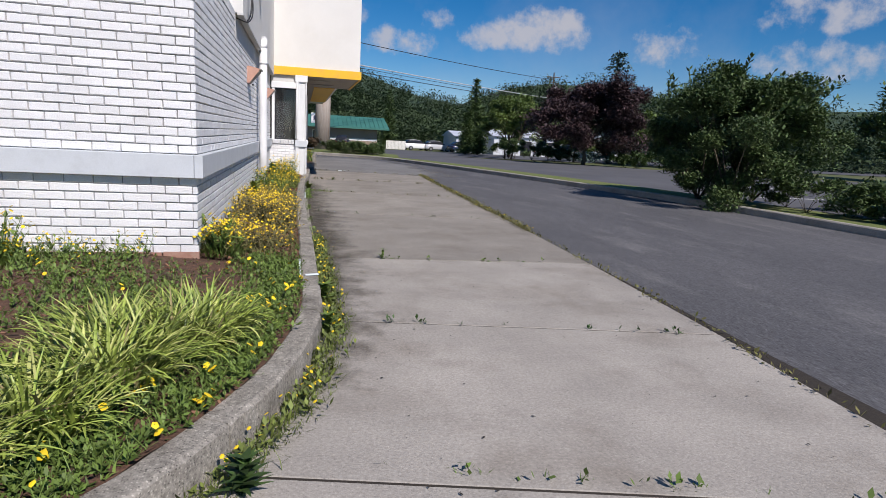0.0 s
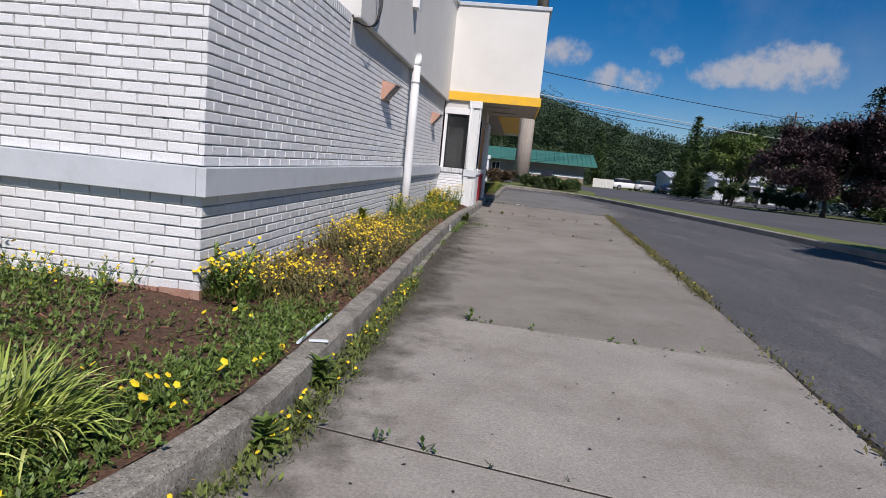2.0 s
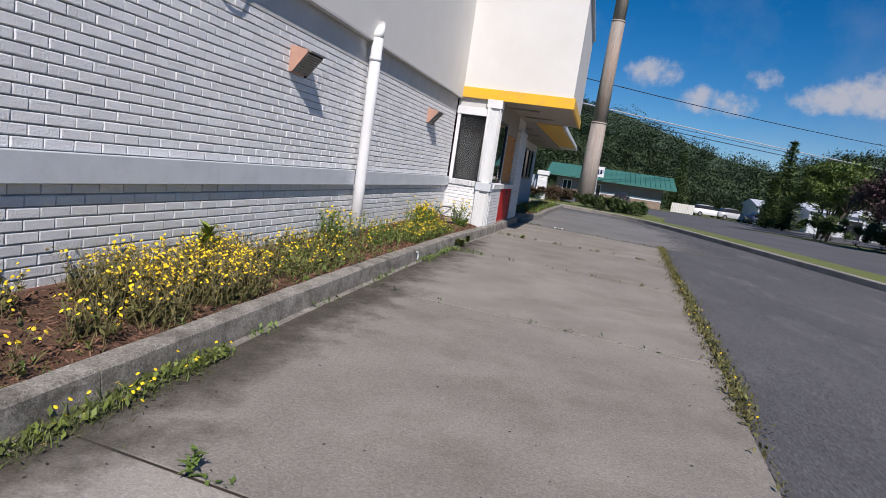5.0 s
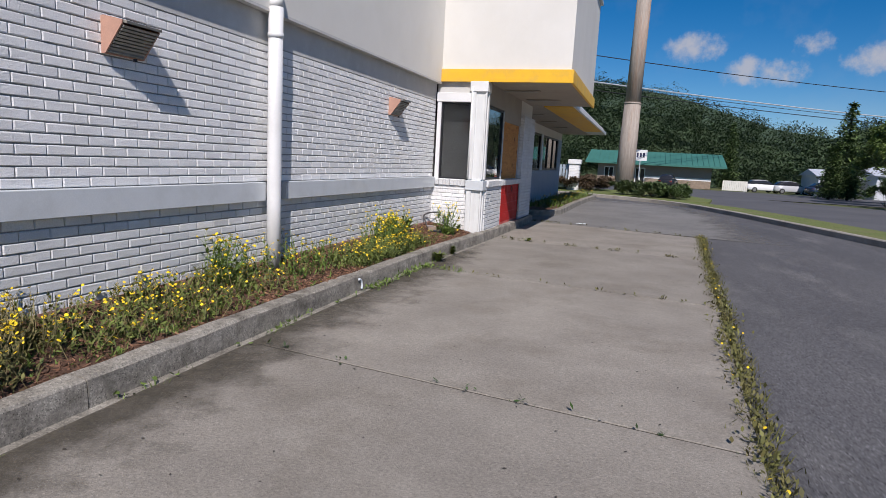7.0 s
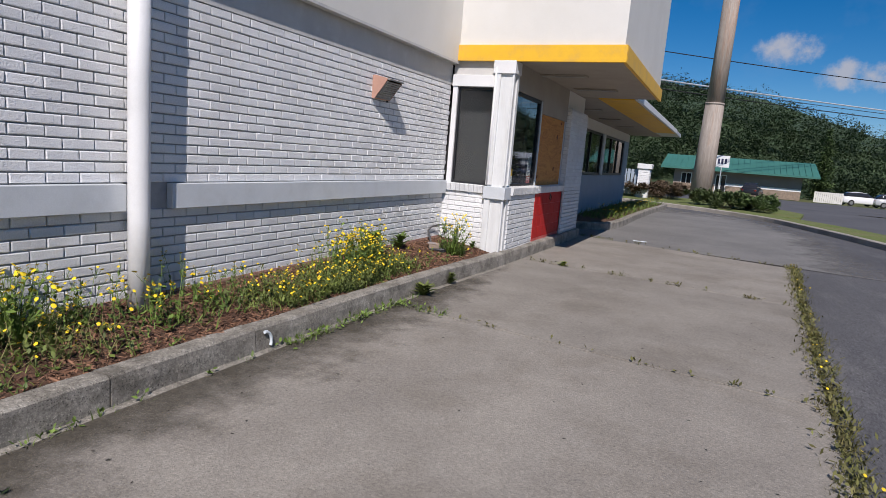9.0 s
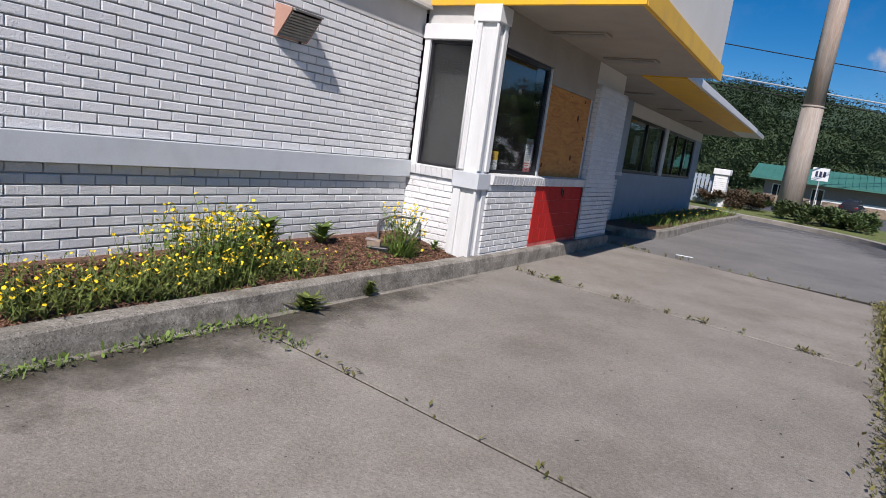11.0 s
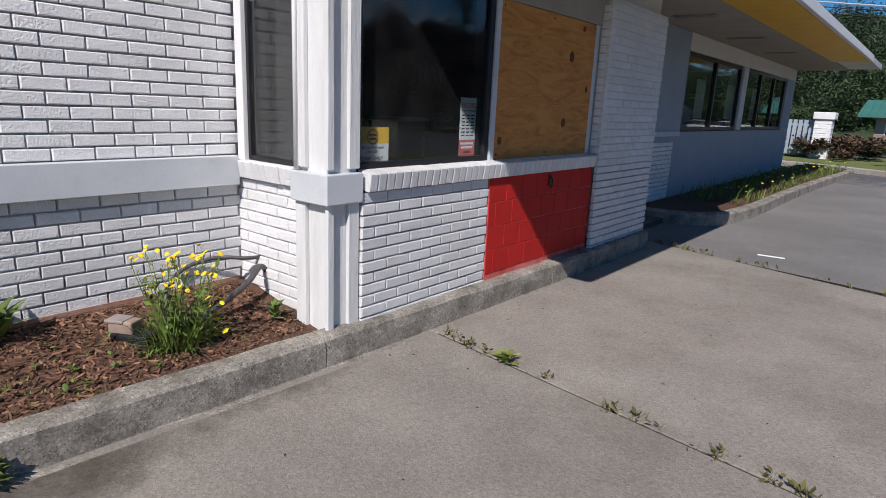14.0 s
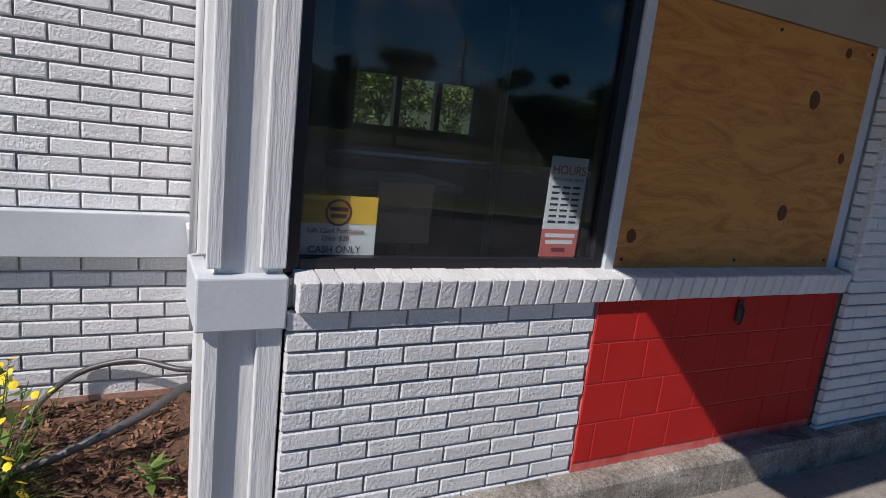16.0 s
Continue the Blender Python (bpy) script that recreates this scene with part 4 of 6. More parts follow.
for r in range(7):
    for c in range(3):
        part("print_bar", box(0.7442, 15.437 + c * 0.045, 1.112 + r * 0.0205, 0.7448, 15.470 + c * 0.045, 1.120 + r * 0.0205), M_PRINT_NAVY, n2)
for z, w, m in ((1.060, 0.066, M_PAPER), (1.036, 0.06, M_PAPER), (1.008, 0.03, M_PRINT)):
    part("print_bar", box(0.7442, 15.500 - w, z, 0.7448, 15.500 + w, z + 0.014), m, n2)

# inside the room
ctr = thing("counter", "grey serving counter inside the dark building", "counter", (-0.9, 14.9, 0.05))
part("body", box(0.0, 0.0, 0, 0.55, 0.75, 1.02, 0.01), M_TILE, ctr)
part("top", box(-0.03, -0.03, 1.02, 0.58, 0.78, 1.06, 0.008), M_LAMPGREY, ctr)
mon = thing("monitor", "dull grey back of an order screen at the window", "screen", (0.50, 14.88, 0.93))
part("screen", box(0, 0, 0.05, 0.03, 0.21, 0.27, 0.006), M_TILE, mon)
part("stand", box(-0.03, 0.07, -0.9, 0.05, 0.14, 0.05, 0.006), M_BLACK, mon)
pst = thing("post", "thin grey metal post standing inside the room", "post", (-1.2, 16.4, 0.05))
part("shaft", tube([(0, 0, 0), (0, 0, 2.3)], 0.03, 8), M_LAMPGREY, pst)
bn = thing("counter", "long dark order counter across the room", "counter", (-4.2, 15.6, 0.05))
part("body", box(0, 0, 0, 0.6, 4.5, 0.95, 0.01), M_TILE, bn)
part("top", box(-0.05, -0.05, 0.95, 0.65, 4.55, 1.0, 0.01), M_LAMPGREY, bn)
for y in (22.5, 24.2, 26.0, 27.6):
    nt = thing("notice", "white sheet of paper taped inside a window", "notice", (-0.10, y, 1.25), "papers in the far windows")
    part("sheet", box(0, 0, 0, 0.003, 0.45, 0.6), M_PAPER, nt)

# ---- plants ----
class Soup:
    """Collects leaf blades, petals and stems for one mesh."""

    def __init__(self, seed):
        self.v, self.f, self.r = [], [], random.Random(seed)

    def blade(self, p, heading, lean, length, width, bend=0.8, segs=3, fold=0.0):
        """A tapering leaf that starts at p and arches over."""
        cx, sx = math.cos(heading), math.sin(heading)
        px, py, pz = p
        ang = lean
        b = len(self.v)
        for i in range(segs + 1):
            w = width * (0.75 + 0.5 * (i / segs) if i < segs * 0.45 else 1.15 * (1 - i / segs)) * 0.5
            if i < segs:
                self.v.append((px - sx * w, py + cx * w, pz))
                self.v.append((px + sx * w, py - cx * w, pz))
            else:
                self.v.append((px, py, pz))
            st = length / segs
            px, py, pz = px + cx * math.sin(ang) * st, py + sx * math.sin(ang) * st, pz + math.cos(ang) * st
            ang += bend / segs
        for i in range(segs - 1):
            a = b + 2 * i
            self.f.append((a, a + 1, a + 3, a + 2))
        a = b + 2 * (segs - 1)
        self.f.append((a, a + 1, a + 2))

    def strap(self, p, heading, lean, length, width, bend):
        """A long leaf of even width, folded along its middle, with a short tip."""
        cx, sx = math.cos(heading), math.sin(heading)
        px, py, pz = p
        ang, b, segs = lean, len(self.v), 6
        for i in range(segs + 1):
            w = width * (0.45, 0.5, 0.5, 0.48, 0.42, 0.28, 0.03)[i]
            dz = w * 0.55
            self.v += [(px - sx * w, py + cx * w, pz + dz), (px, py, pz), (px + sx * w, py - cx * w, pz + dz)]
            st = length / segs
            px, py, pz = px + cx * math.sin(ang) * st, py + sx * math.sin(ang) * st, pz + math.cos(ang) * st
            ang += bend / segs
        for i in range(segs):
            a = b + 3 * i
            self.f += [(a, a + 1, a + 4, a + 3), (a + 1, a + 2, a + 5, a + 4)]

    def stem(self, p, q, r):
        b = len(self.v)
        for (x, y, z), k in ((p, r), (q, r * 0.6)):
            for t in range(3):
                self.v.append((x + k * math.cos(t * 2.1), y + k * math.sin(t * 2.1), z))
        for t in range(3):
            self.f.append((b + t, b + (t + 1) % 3, b + 3 + (t + 1) % 3, b + 3 + t))

    def flower(self, p, r, tilt=0.5, n=7):
        """A small daisy head."""
        h = self.r.uniform(0, 6.3)
        tx, ty = math.cos(h) * tilt, math.sin(h) * tilt
        b = len(self.v)
        x, y, z = p
        self.v.append((x, y, z + r * 0.25))
        for k in range(n * 2):
            a = k * math.pi / n
            rr = r if k % 2 == 0 else r * 0.82
            dx, dy = math.cos(a) * rr, math.sin(a) * rr
            self.v.append((x + dx, y + dy, z - dx * tx - dy * ty))
        for k in range(n * 2):
            self.f.append((b, b + 1 + k, b + 1 + (k + 1) % (n * 2)))

    def leaf(self, p, size, up=0.3):
        """A flat pointed leaf in any direction."""
        h, e = self.r.uniform(0, 6.3), self.r.uniform(-0.4, 1.0) + up
        d = Vector((math.cos(h) * math.cos(e), math.sin(h) * math.cos(e), math.sin(e)))
        s = Vector((-math.sin(h), math.cos(h), self.r.uniform(-0.5, 0.5))).normalized()
        P = Vector(p)
        b = len(self.v)
        for q in (P, P + d * size * 0.5 + s * size * 0.24, P + d * size, P + d * size * 0.5 - s * size * 0.24):
            self.v.append(tuple(q))
        self.f.append((b, b + 1, b + 2, b + 3))

    def make(self, name, material, parent=None, label="", kind=""):
        return put(name, mesh_of(name, self.v, self.f, material), parent, label, kind or ("stuff" if parent else ""))


def strap_clump(i, x, y, r, h, n):
    """A clump of arching strap leaves."""
    t = thing("strap_leaf_clump", "dense clump of arching yellow-green strap leaves in mulch", "plant", (x, y, bed_z(x, y) - 0.01), "strap leaf clumps")
    s, pale, dry = Soup(100 + i), Soup(150 + i), Soup(200 + i)
    R = s.r
    for k in range(int(n * 1.9)):
        a, d = R.uniform(0, 6.3), r * 0.62 * math.sqrt(R.random())
        p = (math.cos(a) * d, math.sin(a) * d, -0.01)
        u = R.random()
        tgt = dry if u < 0.06 else (pale if u < 0.26 else s)
        out = d / (r * 0.62)
        tgt.strap(p, a + R.uniform(-1.1, 1.1), R.uniform(0.0, 0.35) + 0.35 * out, h * R.uniform(0.5, 1.02) * (1.0 - 0.2 * out), R.uniform(0.008, 0.014), R.uniform(0.5, 2.1))
    s.make("foliage", M_STRAP, t)
    pale.make("pale_foliage", M_STRAP_PALE, t, "cream-striped leaves")
    dry.make("dry_foliage", M_STRAW, t, "withered straw-coloured leaves")


for i, (x, y, r, h, n) in enumerate([(-0.62, 0.92, 0.38, 0.30, 190), (-0.34, 1.14, 0.38, 0.32, 230), (-0.16, 1.46, 0.38, 0.34, 250), (0.0, 1.80, 0.38, 0.35, 260), (0.12, 2.10, 0.38, 0.36, 260), (0.24, 2.36, 0.36, 0.36, 260), (-0.12, 2.18, 0.32, 0.32, 150)]):
    strap_clump(i, x, y, r, h, n)


def weed_patch(name, label, seed, spots, height, leaves, flowers, leaf_w=0.010, stems=0.5, material=M_LEAF, flower_r=0.014, dry=0.0, leaf_s=1.0):
    """Low weeds with yellow heads around spots (x, y, spread, amount)."""
    t = thing(name, label, "weeds", kind="stuff")
    g, st, fl = Soup(seed), Soup(seed + 1), Soup(seed + 2)
    R = g.r
    for x0, y0, sp, am in spots:
        for k in range(int(leaves * am)):
            x, y = x0 + R.gauss(0, sp * 0.5), y0 + R.gauss(0, sp * 0.6)
            if y > 4.0 and x < 0.02 or y <= 4.0 and y > 3.94:
                continue
            if x > kerb_x(y) - 0.01 and x < kerb_x(y) + 0.2:
                x = kerb_x(y) - R.uniform(0.02, 0.1)
            z = bed_z(x, y) - 0.005 if x < kerb_x(y) + 0.02 else -0.01
            if R.random() < stems:
                hh = height * R.uniform(0.55, 1.15)
                tx, ty = x + R.gauss(0, 0.05), y + R.gauss(0, 0.05)
                if y > 4.0:
                    tx = max(tx, 0.02)
                st.stem((x, y, z), (tx, ty, z + hh), 0.0022)
                for q in range(6):
                    f = R.uniform(0.1, 0.9)
                    g.leaf((x + (tx - x) * f, y + (ty - y) * f, z + hh * f), R.uniform(0.03, 0.065) * leaf_s * (1.3 - 0.6 * f))
                if R.random() < flowers:
                    for q in range(R.choice((1, 2, 3, 4))):
                        fx, fy, fz = tx + R.gauss(0, 0.022), ty + R.gauss(0, 0.022), z + hh + R.uniform(-0.03, 0.03)
                        st.stem((tx, ty, z + hh * 0.85), (fx, fy, fz), 0.0014)
                        fl.flower((fx, fy, fz), flower_r * R.uniform(0.7, 1.25), 0.7, 5)
            else:
                for q in range(3):
                    g.blade((x, y, z), R.uniform(0, 6.3), R.uniform(0.3, 1.1), height * R.uniform(0.25, 0.6), leaf_w * R.uniform(0.7, 1.6), R.uniform(0.3, 1.1), 2)
    g.make("foliage", material, t)
    if st.v:
        st.make("stalk_mass", M_STRAW if dry else material, t)
    if fl.v:
        fl.make("flower_cluster", M_FLOWER, t, "small bright yellow flower heads")
    return t


R4 = random.Random(5)
band = [(R4.uniform(0.15, 0.52), 6.0 + 1.3 * i / 18 + R4.uniform(-0.05, 0.05), 0.22, R4.uniform(0.7, 1.3)) for i in range(19)]
weed_patch("flowering_weeds", "dense yellow-flowering weeds along the brick wall", 31, band, 0.23, 110, 0.7, dry=1, material=M_OLIVE, flower_r=0.0085, leaf_s=0.75)
band = [(R4.uniform(0.10, 0.50), 7.4 + 1.9 * i / 16 + R4.uniform(-0.05, 0.05), 0.22, R4.uniform(0.5, 1.1)) for i in range(17)]
weed_patch("flowering_weeds", "thin yellow-flowering weeds along the brick wall", 35, band, 0.15, 90, 0.5, stems=0.28, dry=1, material=M_WEED, flower_r=0.009, leaf_w=0.008, leaf_s=0.8)
band = [(R4.uniform(0.12, 0.5), 4.25 + 0.75 * i / 8, 0.22, R4.uniform(0.6, 1.2)) for i in range(9)] + [(0.08, 5.5, 0.12, 0.8), (0.55, 5.6, 0.12, 0.6), (0.12, 4.2, 0.15, 1.3)]
weed_patch("flowering_weeds", "yellow-flowering weeds at the corner of the brick wall", 41, band, 0.18, 70, 0.8, dry=1, material=M_OLIVE, flower_r=0.0085, leaf_s=0.75)
band = [(R4.uniform(-1.5, -0.5), R4.uniform(3.55, 3.85), 0.25, R4.uniform(0.5, 1.1)) for i in range(9)] + [(-1.05, 3.6, 0.25, 1.5), (-2.6, 3.7, 0.3, 0.7), (-3.6, 3.6, 0.3, 0.6)]
weed_patch("flowering_weeds", "yellow-flowering weeds against the end wall", 51, band, 0.14, 45, 0.5, flower_r=0.009, leaf_w=0.008, leaf_s=0.7)
band = [(R4.uniform(0.1, 0.4), 9.5 + 0.9 * i / 5, 0.2, 0.5) for i in range(6)] + [(0.10, 9.35, 0.15, 0.9), (0.35, 9.9, 0.2, 0.6)]
weed_patch("flowering_weeds", "thin yellow-flowering weeds round the rain pipe", 61, band, 0.26, 36, 0.7, stems=0.55, flower_r=0.010, leaf_s=0.8)
band = [(R4.uniform(0.2, 0.6), 10.5 + 2.0 * i / 18, 0.24, R4.uniform(0.4, 0.8)) for i in range(19)]
weed_patch("flowering_weeds", "low green weeds with scattered yellow flowers", 71, band, 0.18, 120, 0.4, stems=0.4, flower_r=0.009, leaf_w=0.008, leaf_s=0.75, material=M_WEED)
band = [(R4.uniform(0.25, 0.5), 11.55 + 0.6 * i / 6, 0.16, 1.0) for i in range(7)]
weed_patch("flowering_weeds", "tall yellow-flowering weeds near the kerb", 81, band, 0.34, 30, 0.8, stems=0.6, flower_r=0.012, leaf_w=0.008, leaf_s=0.8)
band = [(R4.uniform(-0.6, 0.2), R4.uniform(0.8, 1.7), 0.3, 1) for i in range(8)] + [(kerb_x(y) - R4.uniform(0.08, 0.28), y, 0.22, 1.0) for y in np.arange(1.0, 4.3, 0.14)]
weed_patch("ground_weeds", "low leafy green weeds along the kerb", 91, band, 0.075, 150, 0.03, stems=0.3, leaf_w=0.009, leaf_s=0.6)
band = [(R4.uniform(-3.5, 0.3), R4.uniform(2.0, 3.6), 0.35, R4.uniform(0.4, 1)) for i in range(34)] + [(R4.uniform(-1.2, 0.45), R4.uniform(2.5, 3.8), 0.3, R4.uniform(0.3, 0.9)) for i in range(20)]
weed_patch("ground_weeds", "patchy low green weeds over the mulch", 95, band, 0.075, 110, 0.02, stems=0.25, leaf_w=0.009, leaf_s=0.6)
band = [(R4.uniform(0.25, 0.68), y, 0.14, R4.uniform(0.2, 0.9)) for y in np.arange(4.4, 14.0, 0.22)]
weed_patch("ground_weeds", "small green weeds sprouting in bark mulch", 97, band, 0.07, 34, 0.05, stems=0.2, leaf_w=0.008, leaf_s=0.6)


def edge_weeds(name, label, seed, pts, height, material=M_LEAF, per=26, flowers=0.0, w=0.007):
    """Grass and weeds that stand in a joint of the paving."""
    t = thing(name, label, "weeds", kind="stuff")
    g, fl = Soup(seed), Soup(seed + 1)
    R = g.r
    for x0, y0, sp, am in pts:
        for k in range(int(per * am)):
            x, y = x0 + R.gauss(0, sp), y0 + R.gauss(0, sp * 1.6)
            h = height * R.uniform(0.4, 1.2)
            g.blade((x, y, -0.02), R.uniform(0, 6.3), R.uniform(0.2, 1.2), h, w * R.uniform(0.6, 1.7), R.uniform(0.2, 1.2), 2)
            if R.random() < 0.25:
                g.leaf((x, y, h * 0.35), R.uniform(0.025, 0.05))
            if R.random() < flowers:
                fl.flower((x, y, h * 0.8), 0.009, 0.6, 6)
    g.make("foliage", material, t)
    if fl.v:
        fl.make("flower_cluster", M_FLOWER, t, "small yellow flower heads")


def kerb_foot(y):
    return float(np.interp(y, [p[1] for p in KERB], [p[0] for p in KERB])) + 0.115


pts = [(kerb_foot(y) + R4.uniform(-0.01, 0.03), y, 0.045, R4.uniform(0.7, 2.2)) for y in np.arange(0.9, 6.2, 0.055)]
edge_weeds("kerb_weeds", "thick green weeds in the gutter along the kerb", 121, pts, 0.11, material=M_WEED, per=52, flowers=0.02, w=0.0048)
pts = [(kerb_foot(y), y, 0.02, R4.uniform(0.4, 1.6) if R4.random() < 0.5 else 0.0) for y in np.arange(6.2, 12.2, 0.09)] + [(kerb_foot(y) + 0.02, y, 0.035, R4.uniform(1.0, 2.6)) for y in np.arange(10.35, 11.75, 0.06)] + [(x, 11.74 - 0.11 * (x - 0.9), 0.03, R4.uniform(0.8, 2.2)) for x in np.arange(0.86, 1.35, 0.06)]
edge_weeds("kerb_weeds", "sparse green weeds in the gutter along the kerb", 125, pts, 0.085, per=14)
pts = [(lane_right(y) + R4.uniform(-0.02, 0.04), y, 0.024, R4.uniform(0.1, 1.2)) for y in np.arange(0.6, 7.0, 0.06)]
edge_weeds("joint_weeds", "dry weeds in the crack between concrete and asphalt", 131, pts, 0.045, material=M_OLIVE, per=14)
pts = [(lane_right(y) + R4.uniform(-0.02, 0.05), y, 0.045, R4.uniform(0.3, 1.3)) for y in np.arange(7.0, 18.0, 0.05)]
edge_weeds("joint_weeds", "grassy weeds in the crack between concrete and asphalt", 135, pts, 0.07, material=M_OLIVE, per=44, flowers=0.004)
for i, ((a, b), dens) in enumerate(zip(JOINTS[2:], (0.6, 0.65, 0.5, 0.4, 0.6, 1.2, 1.2))):
    R4.seed(40 + i)
    pts = []
    for k in range(60):
        if R4.random() < dens * 0.6:
            f = R4.random()
            x = 0.95 + (lane_right(b) - 0.95) * f
            pts.append((x, a + (b - a) * (x - 0.8) / (lane_right(b) - 0.8), 0.012, R4.uniform(0.2, 1.1)))
    edge_weeds("joint_weeds", "small weeds sprouting in a concrete joint", 140 + 2 * i, pts, 0.05 if i < 5 else 0.075, M_OLIVE if i > 3 else (M_LEAF_DARK if i % 2 else M_LEAF), per=10 if i < 5 else 20)


def leafy_plant(name, label, seed, at, height, n, size, material=M_LEAF, cat="plant"):
    """A small broad-leaved plant: stem and pointed leaves."""
    t = thing(name, label, cat, at)
    s, st = Soup(seed), Soup(seed + 1)
    st.stem((0, 0, -0.02), (0.01, 0.01, height), 0.004)
    for k in range(n):
        f = (k + 1) / n
        s.blade((0.01 * f, 0.01 * f, height * f), k * 2.4 + s.r.uniform(-0.3, 0.3), s.r.uniform(0.7, 1.2), size * (1.2 - 0.6 * f), size * 0.36, s.r.uniform(0.2, 0.9), 4)
    s.make("foliage", material, t)
    st.make("stem", material, t)
    return t


def on_joint(i, x):
    a, b = JOINTS[i]
    return (x, a + (b - a) * (x - 0.8) / (lane_right(b) - 0.8), -0.01)


leafy_plant("weed", "small leafy green weed growing from a concrete joint", 301, on_joint(4, 1.50), 0.11, 11, 0.075)
leafy_plant("weed", "bright green leafy weed growing from a concrete joint", 303, on_joint(7, 1.49), 0.06, 13, 0.11, M_STRAP)
leafy_plant("weed", "sprawling leafy weed in the gutter beside the kerb", 305, (0.87, 12.2, 0), 0.09, 34, 0.17, M_WEED)
leafy_plant("weed", "green leafy weed in the gutter beside the kerb", 307, (0.85, 12.86, 0), 0.10, 60, 0.085, M_WEED)
leafy_plant("weed", "broad-leaved weed growing against the brick wall", 309, (0.14, 12.45, bed_z(0.14, 12.45)), 0.22, 30, 0.24)
leafy_plant("weed", "broad-leaved weed growing against the brick wall", 311, (0.10, 13.10, bed_z(0.1, 13.1)), 0.14, 22, 0.19)
leafy_plant("weed", "small bright broad-leaved weed at the column's foot", 313, (0.52, 14.20, bed_z(0.5, 14.2)), 0.08, 12, 0.10)
leafy_plant("weed", "tall light green leafy weed against the brick wall", 315, (0.16, 7.0, bed_z(0.16, 7.0)), 0.30, 60, 0.16, M_STRAP)
leafy_plant("weed", "big leafy green weed in the gutter beside the kerb", 317, (0.88, 3.5, 0), 0.14, 40, 0.13)
leafy_plant("weed", "leafy green weed in the gutter beside the kerb", 319, (0.885, 2.85, 0), 0.12, 34, 0.11)
leafy_plant("weed", "leafy dark weed beside the curving kerb", 321, (0.55, 1.25, 0), 0.12, 34, 0.11, M_LEAF_DARK)


def flower_bush(seed, at, h, label):
    """A bushy single plant with thin flower stalks."""
    t = thing("flowering_plant", label, "plant", at)
    s, st, fl = Soup(seed), Soup(seed + 1), Soup(seed + 2)
    R = s.r
    for k in range(330):
        a, d = R.uniform(0, 6.3), 0.14 * math.sqrt(R.random())
        s.blade((math.cos(a) * d, math.sin(a) * d, -0.01), a + R.uniform(-0.6, 0.6), R.uniform(0.05, 1.1), R.uniform(0.08, 0.22), R.uniform(0.006, 0.013), R.uniform(0.3, 1.3), 3)
    for k in range(34):
        a, d = R.uniform(0, 6.3), 0.08 * math.sqrt(R.random())
        p = (math.cos(a) * d, math.sin(a) * d, 0)
        l = h * R.uniform(0.45, 1.05)
        q = (p[0] * 2.2 + R.gauss(0, 0.05), p[1] * 2.2 + R.gauss(0, 0.05), l)
        st.stem(p, q, 0.003)
        for j in range(7):
            f = R.uniform(0.1, 0.9)
            s.leaf(tuple(p[c] + (q[c] - p[c]) * f for c in range(3)), R.uniform(0.03, 0.06))
        for j in range(R.choice((1, 1, 2, 3))):
            e = (q[0] + R.gauss(0, 0.025), q[1] + R.gauss(0, 0.025), q[2] + R.uniform(-0.02, 0.04))
            st.stem((q[0], q[1], q[2] - 0.03), e, 0.0015)
            fl.flower(e, R.uniform(0.009, 0.014), 0.7, 8)
    s.make("foliage", M_LEAF, t)
    st.make("stalk_mass", M_LEAF, t)
    fl.make("flowering_top", M_FLOWER, t, "small bright yellow flower heads")


flower_bush(401, (0.46, 13.72, bed_z(0.46, 13.72)), 0.42, "bushy green weed with thin stalks of yellow flowers")
flower_bush(411, (0.40, 11.9, bed_z(0.4, 11.9)), 0.46, "bushy green weed with thin stalks of yellow flowers")
flower_bush(421, (0.14, 4.12, bed_z(0.14, 4.12)), 0.30, "bushy green weed with thin stalks of yellow flowers")
flower_bush(431, (-1.15, 3.62, bed_z(-1.15, 3.62)), 0.34, "bushy green weed with thin stalks of yellow flowers")
flower_bush(441, (0.12, 9.10, bed_z(0.12, 9.1)), 0.36, "bushy green weed with thin stalks of yellow flowers")

# dead twigs and the charred post at the end wall
tw = Soup(77)
for k in range(9):
    x0, y0 = -1.75 + tw.r.gauss(0, 0.06), 3.72
    p = (x0, y0, bed_z(x0, y0))
    for j in range(4):
        q = (p[0] + tw.r.gauss(0, 0.05), p[1] + tw.r.gauss(0, 0.03), p[2] + tw.r.uniform(0.07, 0.14))
        tw.stem(p, q, 0.004)
        p = q
tagged(tw.make("dead_twigs", M_STRAW), "bare dry twigs standing in the mulch", "plant")
po = thing("wooden_post", "dark charred wooden post leaning on the end wall", "post", (-1.40, 3.86, 0.2))
part("shaft", tube([(0, 0, 0), (0.004, 0.01, 0.45), (-0.006, 0.02, 0.9), (-0.012, 0.01, 1.14)], [0.022, 0.024, 0.030, 0.034], 9), M_POST, po)
part("knob", tube([(-0.012, 0.01, 1.12), (-0.015, 0.0, 1.18), (-0.02, 0.0, 1.215)], [0.036, 0.046, 0.024], 9), M_POST, po)
for z in (0.10, 0.52, 0.60, 0.98):
    part("staple", box(-0.02, -0.028, z, 0.02, -0.020, z + 0.012, 0.003), M_COPING, po, "pale wire staple")

